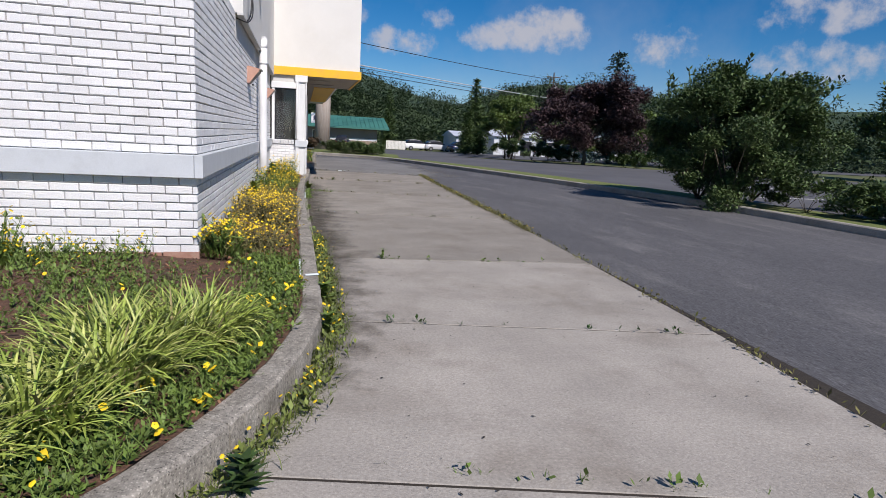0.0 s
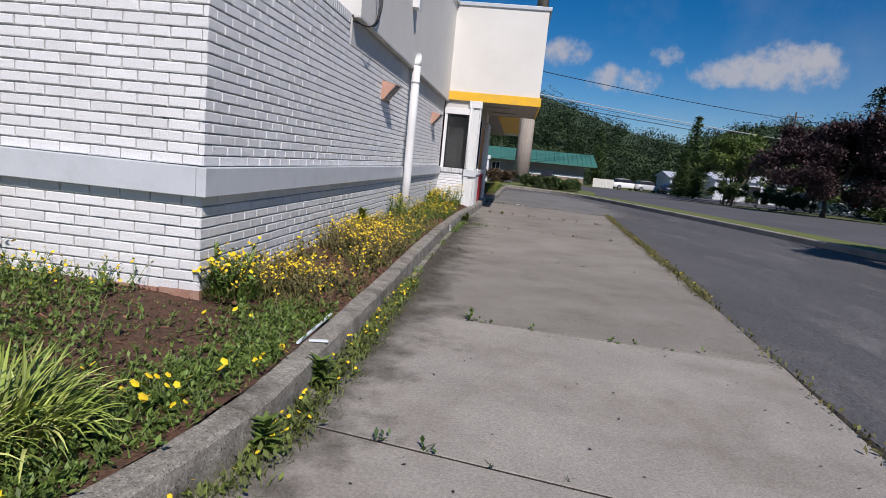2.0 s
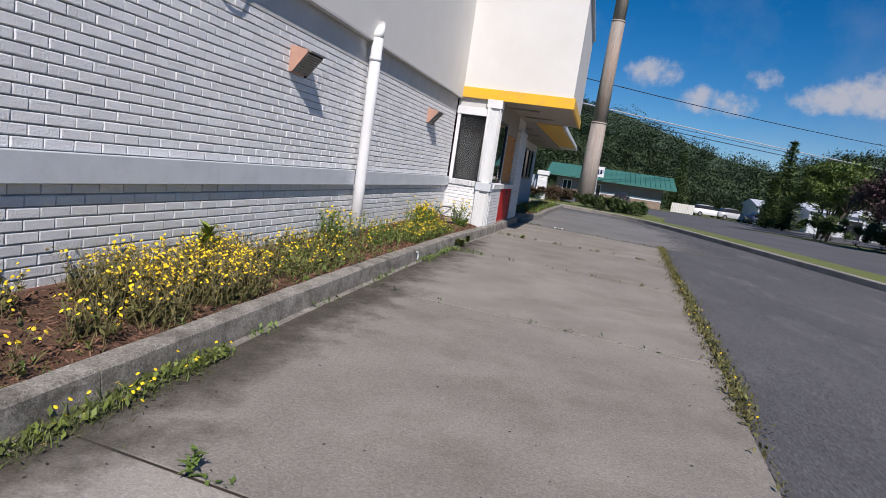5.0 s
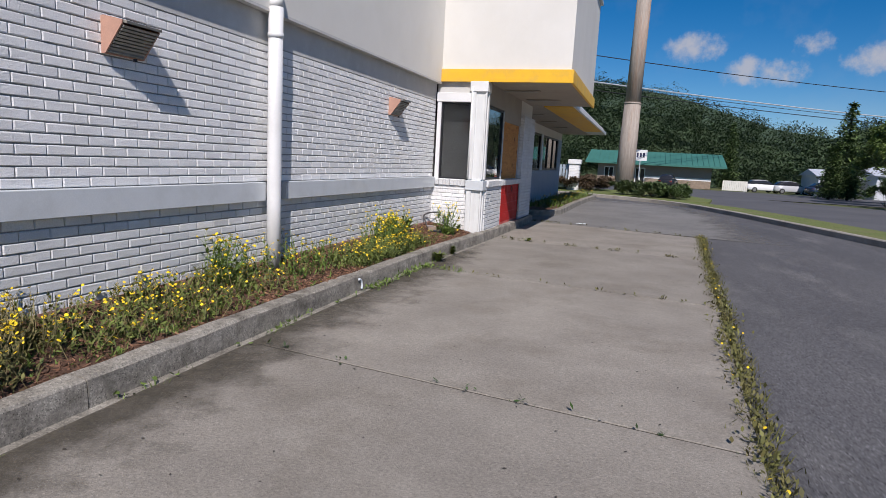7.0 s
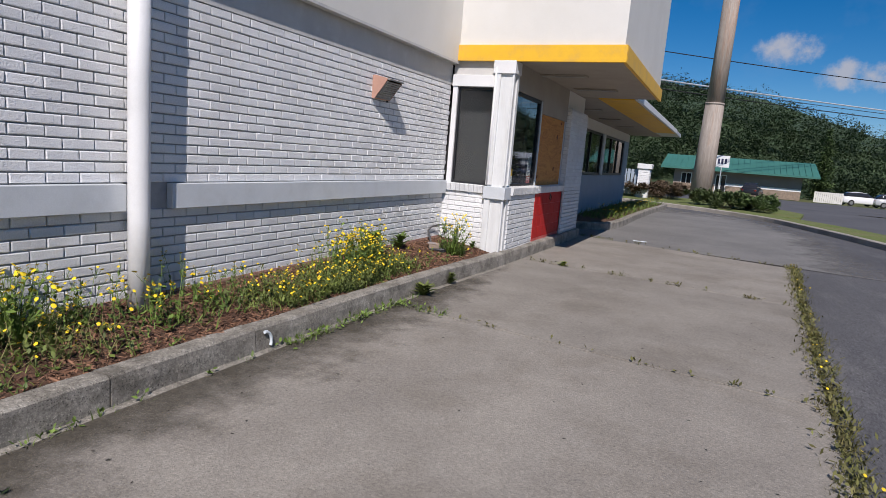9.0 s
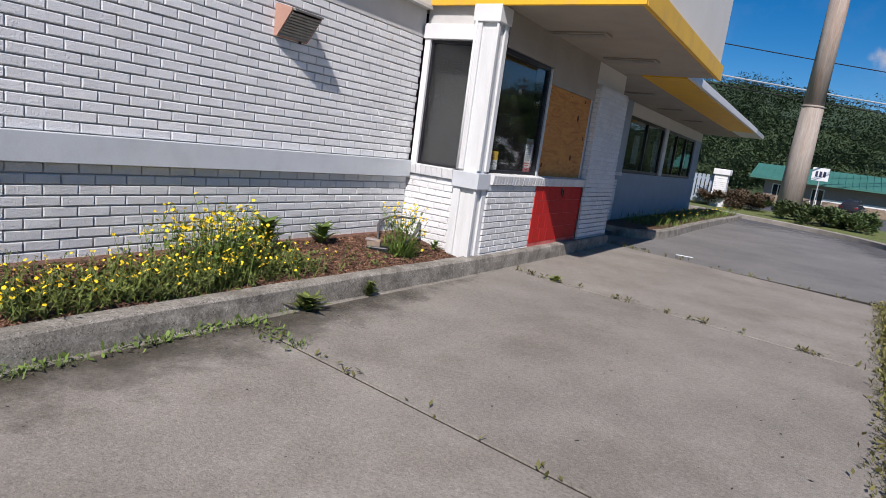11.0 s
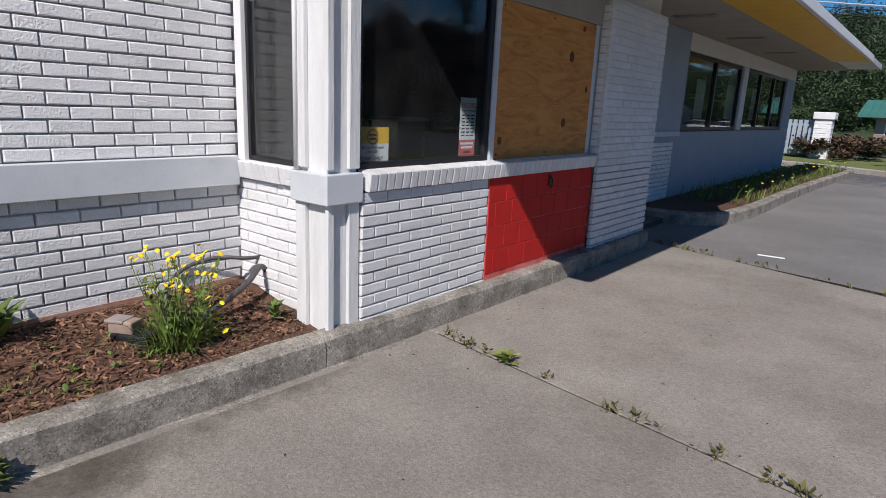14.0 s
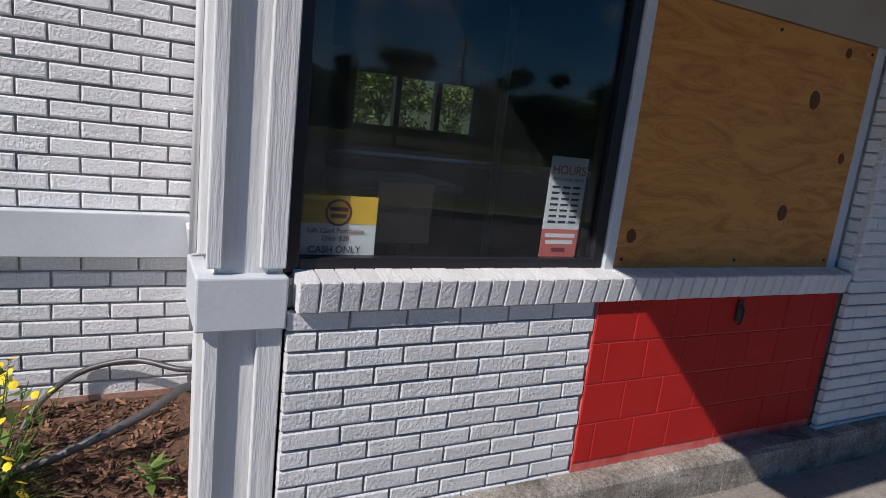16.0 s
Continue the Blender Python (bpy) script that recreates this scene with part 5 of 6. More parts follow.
# bark chips, loose on the bed
ch = Soup(88)
for k in range(19000):
    y = ch.r.uniform(9.0, 14.3) if k < 12500 else ch.r.uniform(1.5, 9.0)
    if y > 4.0:
        x = ch.r.uniform(0.03, 0.70)
    else:
        x = ch.r.uniform(-3.0, kerb_x(y))
    z = bed_z(x, y) + 0.004
    a, l, w = ch.r.uniform(0, 6.3), ch.r.uniform(0.012, 0.055), ch.r.uniform(0.0014, 0.0048)
    c, s_ = math.cos(a), math.sin(a)
    b = len(ch.v)
    t1, t2 = ch.r.uniform(-0.004, 0.010), ch.r.uniform(-0.003, 0.006)
    ch.v += [(x - c * l / 2 - s_ * w, y - s_ * l / 2 + c * w, z - t1), (x + c * l / 2 - s_ * w, y + s_ * l / 2 + c * w, z + t1), (x + c * l / 2 + s_ * w, y + s_ * l / 2 - c * w, z + t1 + t2), (x - c * l / 2 + s_ * w, y - s_ * l / 2 - c * w, z - t1 + t2),
              (x, y, z - 0.014)]
    ch.f += [(b, b + 1, b + 2, b + 3), (b, b + 4, b + 1), (b + 1, b + 4, b + 2), (b + 2, b + 4, b + 3), (b + 3, b + 4, b)]
tagged(ch.make("bark_chips", M_CHIP), "loose reddish-brown bark chips on the bed", "mulch", kind="stuff")

# bits on the paving
dl = Soup(89)
for k in range(420):
    y = dl.r.uniform(1.0, 18.0)
    x = dl.r.uniform(0.95, lane_right(y)) if k % 4 else 0.97 + abs(dl.r.gauss(0, 0.12))
    dl.leaf((x, y, 0.006), dl.r.uniform(0.008, 0.028), -0.3)
    for q in range(len(dl.v) - 4, len(dl.v)):
        vx, vy, vz = dl.v[q]
        dl.v[q] = (vx, vy, 0.008 + abs(vz) * 0.05)
tagged(dl.make("leaf_litter", M_POST), "small dark dead leaves scattered on the concrete", "litter", kind="stuff")
st_ = thing("plastic_strip", "thin white plastic strip lying on the paving", "litter", (1.96, 18.89, -0.008), rz=8)
part("strip", box(-0.12, -0.012, 0, 0.12, 0.012, 0.012, 0.004), M_PAPER, st_)
ln = thing("white_lath", "thin pale lath lying along the kerb's edge", "litter", (0.725, 3.93, 0.163), rz=91)
part("lath", box(-0.30, -0.008, 0, 0.30, 0.008, 0.012, 0.003), M_PAPER, ln)
cp = thing("paper_scrap", "crumpled white paper scrap on the kerb", "litter", (0.81, 3.72, 0.160), rz=15)
part("scrap", box(-0.05, -0.014, 0, 0.05, 0.014, 0.010, 0.004), M_PAPER, cp)
mk = thing("drain_pipe_end", "curved white plastic drain end in the kerb face", "pipe", (0.792, 10.2, 0.055))
part("arc", tube([(0, 0.06 * math.sin(a) - 0.02, 0.07 * math.cos(a)) for a in [i * 0.26 - 0.1 for i in range(9)]], 0.010, 6), M_PAPER, mk)

# ---- trees, shrubs and distance ----
def crown(seed, blobs, per, size, flat=0.0):
    """Leaf sprays over uneven blobs: (x, y, z, rx, rz)."""
    s = Soup(seed)
    R = s.r
    for bx, by, bz, rx, rz in blobs:
        for k in range(per):
            a, c = R.uniform(0, 6.3), R.uniform(-1, 1)
            rr = R.random() ** 0.35 * R.uniform(0.75, 1.12)
            q = math.sqrt(1 - c * c)
            p = (bx + rx * rr * q * math.cos(a), by + rx * rr * q * math.sin(a), bz + rz * rr * c)
            for j in range(2):
                s.leaf((p[0] + R.gauss(0, size * 0.3), p[1] + R.gauss(0, size * 0.3), p[2] + R.gauss(0, size * 0.3)), size * R.uniform(0.5, 1.3), -0.3 * flat)
    return s


def tree(name, label, seed, x, y, height, spread, trunk_h, material, leaf, per, blobs, stems=1, lift=0.4):
    t = thing(name, label, "tree" if name != "shrub" else "shrub", (x, y, ground_z(x, y) - 0.05))
    R = random.Random(seed)
    B = []
    tips = []
    for sidx in range(stems):
        tr = bmesh.new()
        ox = R.gauss(0, 0.25) if stems > 1 else 0
        oy = R.gauss(0, 0.25) if stems > 1 else 0
        base_r = height * 0.022 / (1 if stems == 1 else 1.7)
        top = (ox * 2.5, oy * 2.5, trunk_h)
        tube([(ox, oy, 0), (ox * 1.6 + R.gauss(0, 0.04), oy * 1.6, trunk_h * 0.5), top], [base_r * 1.3, base_r, base_r * 0.8], 8, tr)
        for k in range(6):
            a = k * 1.05 + R.uniform(-0.3, 0.3)
            d = spread * R.uniform(0.35, 0.8)
            end = (top[0] + math.cos(a) * d, top[1] + math.sin(a) * d, trunk_h + (height - trunk_h) * R.uniform(0.25, 0.85))
            mid = (top[0] + math.cos(a) * d * 0.4, top[1] + math.sin(a) * d * 0.4, trunk_h + (end[2] - trunk_h) * 0.55)
            tube([top, mid, end], [base_r * 0.6, base_r * 0.35, base_r * 0.12], 6, tr)
            tips.append(end)
        part("trunk", tr, M_BARK, t, "", True)
    ch_ = height - trunk_h
    for k in range(blobs):
        if k < len(tips):
            ex, ey, ez = tips[k]
        else:
            a, d = R.uniform(0, 6.3), spread * math.sqrt(R.random()) * 0.85
            hh = trunk_h + ch_ * (lift * R.random() + (1 - lift) * R.random()) * (1.0 - 0.28 * (d / spread) ** 2)
            ex, ey, ez = math.cos(a) * d, math.sin(a) * d, hh
        r = spread * R.uniform(0.13, 0.29)
        B.append((ex, ey, min(ez, height - r * 0.6), r, r * R.uniform(0.55, 0.9)))
    crown(seed + 3, B, per, leaf).make("crown", material, t)
    return t


big = tree("tree", "large dark green multi-stemmed shrubby tree by the driveway", 501, 10.55, 11.7, 3.3, 2.1, 0.12, M_CROWN, 0.085, 820, 76, 5, 0.9)
rt = Soup(509)
for k in range(90):
    a = rt.r.uniform(0, 6.3)
    d = rt.r.uniform(0.2, 1.7)
    p = Vector((math.cos(a) * d, math.sin(a) * d, 2.35 + rt.r.uniform(-0.5, 0.2)))
    q = p + Vector((math.cos(a) * 0.35 + 0.25, math.sin(a) * 0.3, rt.r.uniform(0.3, 0.75)))
    rt.stem(tuple(p), tuple(q), 0.012)
    for j in range(16):
        rt.leaf(tuple(p.lerp(q, rt.r.random())), 0.15)
rt.make("upper_crown", M_CROWN, big, "upright leafy shoots")
tree("shrub", "low dark green shrub behind the far kerb", 511, 11.3, 8.3, 0.9, 0.9, 0.04, M_CROWN, 0.09, 320, 30, 3)
tree("shrub", "low dark green shrub behind the far kerb", 515, 12.4, 9.3, 1.0, 1.1, 0.04, M_CROWN, 0.09, 320, 30, 3)
tree("shrub", "low dark green shrub behind the far kerb", 517, 10.9, 9.9, 0.9, 0.8, 0.1, M_CROWN, 0.09, 200, 20, 3)
tree("tree", "broad purple-leaved tree on the grass", 521, 18.5, 36.0, 5.6, 3.9, 0.9, M_PURPLE, 0.20, 560, 70, 1, 0.7)
tree("tree", "light green small tree with a spreading crown", 525, 17.6, 49.0, 5.4, 2.7, 2.0, M_CROWN_LIGHT, 0.20, 240, 36, 2)
tree("tree", "bright green leafy tree behind the purple tree", 531, 21.0, 58.0, 6.6, 3.4, 1.2, M_CROWN_LIGHT, 0.32, 170, 34)
tree("tree", "light green small tree beside the purple tree", 529, 22.5, 46.0, 3.6, 2.2, 1.0, M_CROWN_LIGHT, 0.26, 130, 24)
tree("tree", "light green leafy tree behind the parking area", 533, 27.5, 40.5, 4.6, 3.0, 1.0, M_CROWN_LIGHT, 0.30, 160, 28)
for i, (x, y, h, s) in enumerate([(33, 38, 6.0, 4.0), (38, 30, 6.5, 4.5), (42, 22, 6.0, 4.2), (31, 44, 6.5, 4.0), (46, 12, 7, 5), (40, 3, 6.5, 4.5), (36, -8, 7, 5)]):
    tree("tree", "dark green leafy tree along the parking area", 541 + 4 * i, x, y, h, s, 1.2, M_CROWN, 0.36, 190, 30)
for i, (x, y, r, h) in enumerate([(16.3, 44.5, 1.4, 1.7), (17.2, 40.5, 1.3, 1.5), (18.8, 41.0, 1.0, 1.2), (21.0, 34.5, 0.9, 1.0), (23.8, 33.2, 0.8, 0.9)]):
    tree("shrub", "rounded dark green clipped shrub on the grass", 581 + 4 * i, x, y, h, r, 0.1, M_CROWN, 0.16, 160, 20, 3)


def spruce(seed, x, y, h, r, label, material=M_SPRUCE):
    t = thing("spruce_tree", label, "tree", (x, y, ground_z(x, y) - 0.05))
    R = random.Random(seed)
    part("trunk", tube([(0, 0, 0), (0, 0, h * 0.5), (0, 0, h)], [h * 0.022, h * 0.013, 0.02], 7), M_BARK, t)
    s = Soup(seed)
    for lv in range(26):
        f = lv / 26
        z, rr = h * (0.07 + 0.93 * f), r * (1 - f) ** 0.7 * R.uniform(0.85, 1.1) + 0.1
        for k in range(max(6, int(30 * (1 - f)))):
            a = R.uniform(0, 6.3)
            for j in range(20):
                g = (j + R.random()) / 20
                s.leaf((math.cos(a) * rr * g, math.sin(a) * rr * g, z - 0.22 * rr * g + R.gauss(0, 0.05)), 0.36 * R.uniform(0.6, 1.2), -0.4)
    s.make("crown", material, t)


spruce(601, 28.2, 50.8, 10.0, 5.0, "tall blue-green spruce behind the purple tree")
spruce(605, 20.6, 70.0, 8.9, 2.1, "tall dark pine between the shops", M_CROWN)
spruce(609, 14.5, 100.0, 9.4, 1.6, "thin dark conifer on the hillside", M_CROWN)


def cypress(seed, x, y, h, r):
    t = thing("cypress", "narrow dark green columnar cypress before the white shop", "tree", (x, y, ground_z(x, y) - 0.05), "cypresses")
    part("trunk", tube([(0, 0, 0), (0, 0, h * 0.6)], [0.12, 0.05], 6), M_BARK, t)
    B = [(random.Random(seed + k).gauss(0, 0.1), 0, h * (0.08 + 0.86 * k / 12), r * (1 - 0.75 * (k / 12) ** 2), h * 0.07) for k in range(13)]
    crown(seed, B, 300, 0.24).make("crown", M_CROWN, t)


cypress(621, 18.1, 64.0, 4.6, 0.75)
cypress(625, 19.6, 64.5, 4.4, 0.7)

# bed with shrubs at the driveway's end
for i, (x, y, h, r, mt, lab) in enumerate([(2.6, 34.5, 0.75, 0.75, M_SHRUB, "sprawling green shrub round the sign pole"), (3.4, 34.2, 0.8, 0.8, M_SHRUB, "sprawling green shrub round the sign pole"), (4.2, 33.9, 0.75, 0.75, M_CROWN, "rounded green shrub behind the kerb"), (4.75, 33.6, 0.7, 0.6, M_CROWN, "rounded green shrub behind the kerb")]):
    tree("shrub", lab, 641 + 4 * i, x, y, h, r, 0.1, mt, 0.11, 170, 20, 3)
M_BROWNWEED = mat("brown_dry_weeds", (0.115, 0.075, 0.045), (0.085, 0.06, 0.035), 0.9, 2, island=0.5)
for i, (x, y, h, r) in enumerate([(-0.6, 36.6, 0.9, 1.0), (-2.0, 36.2, 1.0, 1.2), (0.3, 38.5, 0.9, 1.1), (-3.4, 37.0, 1.0, 1.2), (1.2, 36.4, 0.9, 0.9)]):
    tree("shrub", "tangled brown dry shrub at the driveway's end", 671 + 4 * i, x, y, h, r, 0.1, M_BROWNWEED, 0.12, 150, 18, 3)
tagged(part("verge", prism([(-14, 33.9), (-6, 33.75), (1.5, 32.3), (4.4, 30.2), (5.8, 32.0), (6.2, 35), (5, 39), (-14, 42)], -0.12, 0.075), M_GRASS), "grassy bed round the tall sign pole", "grass", kind="structure")

# far bed beside the building
fb = thing("planting_bed", "shaded mulch bed with a rounded kerb beside the far wall", "bed", kind="structure")
FB = smooth_line([(0.05, 19.95), (0.62, 20.05), (0.98, 20.4), (1.10, 21.5), (1.10, 23.7), (1.15, 26.5), (1.28, 30.2), (1.1, 31.2), (0.2, 31.6)], 6)
part("soil", prism([(0.04, 19.95)] + FB + [(0.04, 31.55)], -0.05, 0.10), M_MULCH, fb)
part("kerb_stone", sweep(FB, [(0.0, -0.05), (0.0, 0.13), (0.02, 0.14), (0.13, 0.14), (0.15, 0.12), (0.15, -0.05)], 0.002, 3), M_KERB, fb)
R5 = random.Random(9)
pts = []
s, fl = Soup(701), Soup(702)
for k in range(1300):
    y = R5.uniform(21.5, 31.2)
    x = R5.uniform(0.1, float(np.interp(y, [p[1] for p in FB[:-8]], [p[0] for p in FB[:-8]])))
    s.blade((x, y, 0.09), R5.uniform(0, 6.3), R5.uniform(0.2, 1.1), R5.uniform(0.1, 0.28), 0.022, 0.7, 2)
    if R5.random() < 0.05:
        fl.flower((x, y, 0.3), 0.02, 0.5, 5)
fw = thing("ground_weeds", "green weeds in the bed by the far wall", "weeds", kind="stuff")
s.make("foliage", M_LEAF, fw)
fl.make("flower_cluster", M_FLOWER, fw, "small yellow flower heads")

# brick gate pillar and slatted fence
gp = thing("gate_pillar", "white-painted brick pillar with a flat cap", "pillar", (-0.1, 36.0, 0))
for r in range(18):
    k = 0.245 if r % 2 else 0.253
    part("course", box(-k, -k, r * 0.0745, k, k, r * 0.0745 + 0.068, 0.007), M_BRICK, gp)
part("core", box(-0.238, -0.238, 0, 0.238, 0.238, 1.34), M_MORTAR, gp)
part("cap", box(-0.31, -0.31, 1.342, 0.31, 0.31, 1.57, 0.02), M_BRICK, gp)
# slats take the far wall's tone, darkened for shade
fn = thing("fence", "blue-grey slatted fence between pillar and wall", "fence", (-0.4, 36.0, 0))
for k in range(14):
    part("slat", box(-0.16 * k - 0.12, -0.02, 0.18, -0.16 * k, 0.02, 1.30, 0.004), M_BLUEGREY, fn)
for z in (0.3, 1.1):
    part("rail", box(-2.3, 0.02, z, 0, 0.06, z + 0.08, 0.004), M_BLUEGREY, fn)
for k in (0, 1):
    part("post", box(-2.3 * k - 0.05, 0.0, 0, -2.3 * k + 0.05, 0.1, 1.36, 0.006), M_BLUEGREY, fn)

# tall sign pole, stepped
pl = thing("sign_pole", "very tall stepped steel sign pole streaked with rust", "pole", (1.75, 43.3, ground_z(1.8, 43.3) - 0.1))
pl.matrix_basis = pose(2.08, 43.3, -0.2, 0, 0.9, 0)
zz = 0.0
for h, r0, r in ((5.25, 0.56, 0.47), (6.2, 0.44, 0.40), (6.5, 0.385, 0.36), (6.0, 0.345, 0.33)):
    part("section", tube([(0, 0, zz), (0, 0, zz + h)], [r0, r], 24), M_RUST, pl, "", True)
    part("weld_ring", tube([(0, 0, zz + h - 0.05), (0, 0, zz + h + 0.05)], r + 0.02, 24), M_RUST, pl, "", True)
    zz += h
sb = thing("pylon_sign", "blank tall sign box on top of the steel pole", "sign", (2.45, 43.3, zz - 0.4))
part("panel", box(-3.2, -0.5, 0, 3.2, 0.5, 4.5, 0.05), M_WHITE, sb)


# utility poles and wires
def utility_pole(x, y, h):
    t = thing("utility_pole", "brown wooden utility pole with crossarm and transformer", "utility pole", (x, y, ground_z(x, y) - 0.1), "utility poles")
    part("shaft", tube([(0, 0, 0), (0, 0, h)], [0.17, 0.11], 10), M_BARK, t)
    part("crossarm", box(-1.3, -0.06, h - 0.9, 1.3, 0.06, h - 0.75, 0.01), M_BARK, t)
    part("crossarm", box(-0.8, -0.06, h - 1.9, 0.8, 0.06, h - 1.76, 0.01), M_BARK, t)
    for k in (-1.2, -0.5, 0.5, 1.2):
        part("insulator", tube([(k, 0, h - 0.75), (k, 0, h - 0.58)], 0.05, 7), M_COPING, t)
    part("transformer", tube([(0.42, 0, h - 3.2), (0.42, 0, h - 2.3)], 0.26, 12), M_COPING, t)


utility_pole(-40, 40, 14.4)
utility_pole(46, 108, 15.0)
utility_pole(52, 42, 10.5)
utility_pole(58, 26, 10.5)
for (a, b, sag, r, dz) in (((-40, 40, 14.0), (46, 108, 13.6), 1.2, 0.045, 0), ((-40, 40.6, 11.4), (46, 108.6, 10.3), 0.8, 0.07, 0), ((-40, 40.3, 10.6), (46, 108.3, 9.4), 0.8, 0.045, 0), ((-40, 40.0, 11.0), (46, 108.0, 9.9), 0.8, 0.03, 0)):
    line = []
    for k in range(25):
        f = k / 24
        line.append((a[0] + (b[0] - a[0]) * f, a[1] + (b[1] - a[1]) * f, a[2] + (b[2] - a[2]) * f - sag * 4 * f * (1 - f) + ground_z(0, 90) * f))
    tagged(part("overhead_wire", tube(line, r, 5), M_COPING if r > 0.06 else M_CABLE), "dark overhead wire strung between utility poles", "wire")


# far shop with a green metal roof
def green_shop():
    X0, X1, Y0, Y1 = -2.5, 11.0, 86.0, 98.0
    g = ground_z(0, 90)
    t = thing("shop_building", "low tan shop with a green ribbed metal roof", "building", (0, 0, g))
    for (a, b, z0, z1) in ((X0, -1.7, 0.95, 3.0), (-0.5, 2.1, 0.95, 3.0), (3.3, X1, 0.95, 3.0), (-1.7, -0.5, 2.2, 3.0), (2.1, 3.3, 2.2, 3.0)):
        part("wall", box(a, Y0, z0, b, Y0 + 0.2, z1), M_TAN, t)
    part("wall", box(X0, Y0 - 0.06, 0, 2.1, Y0 + 0.2, 0.95), M_STONE, t, "brown stone veneer base")
    part("wall", box(3.3, Y0 - 0.06, 0, X1, Y0 + 0.2, 0.95), M_STONE, t, "brown stone veneer base")
    part("band", box(3.3, Y0 - 0.08, 0.95, X1, Y0 - 0.002, 1.25), M_WHITE, t, "pale band above the stone")
    for a in ((X0, Y0 + 0.2, 0, X0 + 0.2, Y1, 3.0), (X1 - 0.2, Y0 + 0.2, 0, X1, Y1, 3.0), (X0, Y1, 0, X1, Y1 + 0.2, 3.0)):
        part("wall", box(*a), M_TAN, t)
    bm = bmesh.new()
    e = 1.5
    A = [(X0 - e, Y0 - e, 2.75), (X1 + e, Y0 - e, 2.75), (X1 + e - 0.2, Y0 + 3.2, 4.30), (X0 - e + 0.2, Y0 + 3.2, 4.30), (X1 + e, Y1 + e, 2.75), (X0 - e, Y1 + e, 2.75)]
    v = [bm.verts.new(p) for p in A]
    w = [bm.verts.new((p[0], p[1], p[2] - 0.2)) for p in A]
    bm.faces.new((v[0], v[1], v[2], v[3]))
    bm.faces.new((v[3], v[2], v[4], v[5]))
    bm.faces.new((v[0], v[3], v[5]))
    bm.faces.new((v[1], v[4], v[2]))
    bm.faces.new((w[0], w[1], v[1], v[0]))
    bm.faces.new((w[0], w[5], w[4], w[1]))
    roof = part("roof", bm, M_ROOF_GREEN, t, "green metal roof")
    k = X0 - e + 0.3
    while k < X1 + e - 0.3:
        rib = bmesh.new()
        p, q = (k, Y0 - e, 2.76), (k, Y0 + 3.15, 4.29)
        c = [rib.verts.new(s_) for s_ in ((k - 0.03, p[1], p[2]), (k + 0.03, p[1], p[2]), (k + 0.03, q[1], q[2]), (k - 0.03, q[1], q[2]), (k - 0.03, p[1], p[2] + 0.07), (k + 0.03, p[1], p[2] + 0.07), (k + 0.03, q[1], q[2] + 0.07), (k - 0.03, q[1], q[2] + 0.07))]
        for f in ((4, 5, 6, 7), (0, 1, 5, 4), (1, 2, 6, 5), (3, 7, 6, 2), (0, 4, 7, 3)):
            rib.faces.new([c[i] for i in f])
        part("rib", rib, M_ROOF_GREEN, roof)
        k += 0.62
    for (a, b, z0, z1, nm) in ((-1.7, -0.5, 0.95, 2.2, "window"), (2.1, 3.3, 0.0, 2.2, "door")):
        wdw = part(nm, box(a, Y0 + 0.05, z0, b, Y0 + 0.12, z1), M_CARGLASS, t, "dark glass " + nm)
        part("frame", box(a, Y0 - 0.02, z1 - 0.1, b, Y0 + 0.04, z1), M_WHITE, wdw)
        part("frame", box(a, Y0 - 0.02, z0, a + 0.1, Y0 + 0.04, z1 - 0.1), M_WHITE, wdw)
        part("frame", box(b - 0.1, Y0 - 0.02, z0, b, Y0 + 0.04, z1 - 0.1), M_WHITE, wdw)
        part("frame", box((a + b) / 2 - 0.05, Y0 - 0.02, z0, (a + b) / 2 + 0.05, Y0 + 0.04, z1 - 0.1), M_WHITE, wdw)
    sg = thing("shop_sign", "square white roadside sign with dark lettering bars", "sign", (2.6, 82.0, g))
    part("post", tube([(0, 0, 0), (0, 0, 3.2)], 0.06, 8), M_COPING, sg)
    part("panel", box(-0.75, -0.06, 3.0, 0.75, 0.06, 4.3, 0.02), M_WHITE, sg)
    for x in (-0.45, -0.1, 0.25):
        part("print_bar", box(x, -0.075, 3.4, x + 0.22, -0.062, 3.95), M_PRINT_NAVY, sg)
    pf = thing("fence", "pale board fence beside the tan shop", "fence", (12.4, 86.5, g))
    for k in range(14):
        part("board", box(k * 0.2, 0, 0, k * 0.2 + 0.18, 0.05, 1.2, 0.006), M_STUCCO, pf)
    part("rail", box(0, 0.05, 1.0, 2.8, 0.1, 1.12), M_STUCCO, pf)


green_shop()


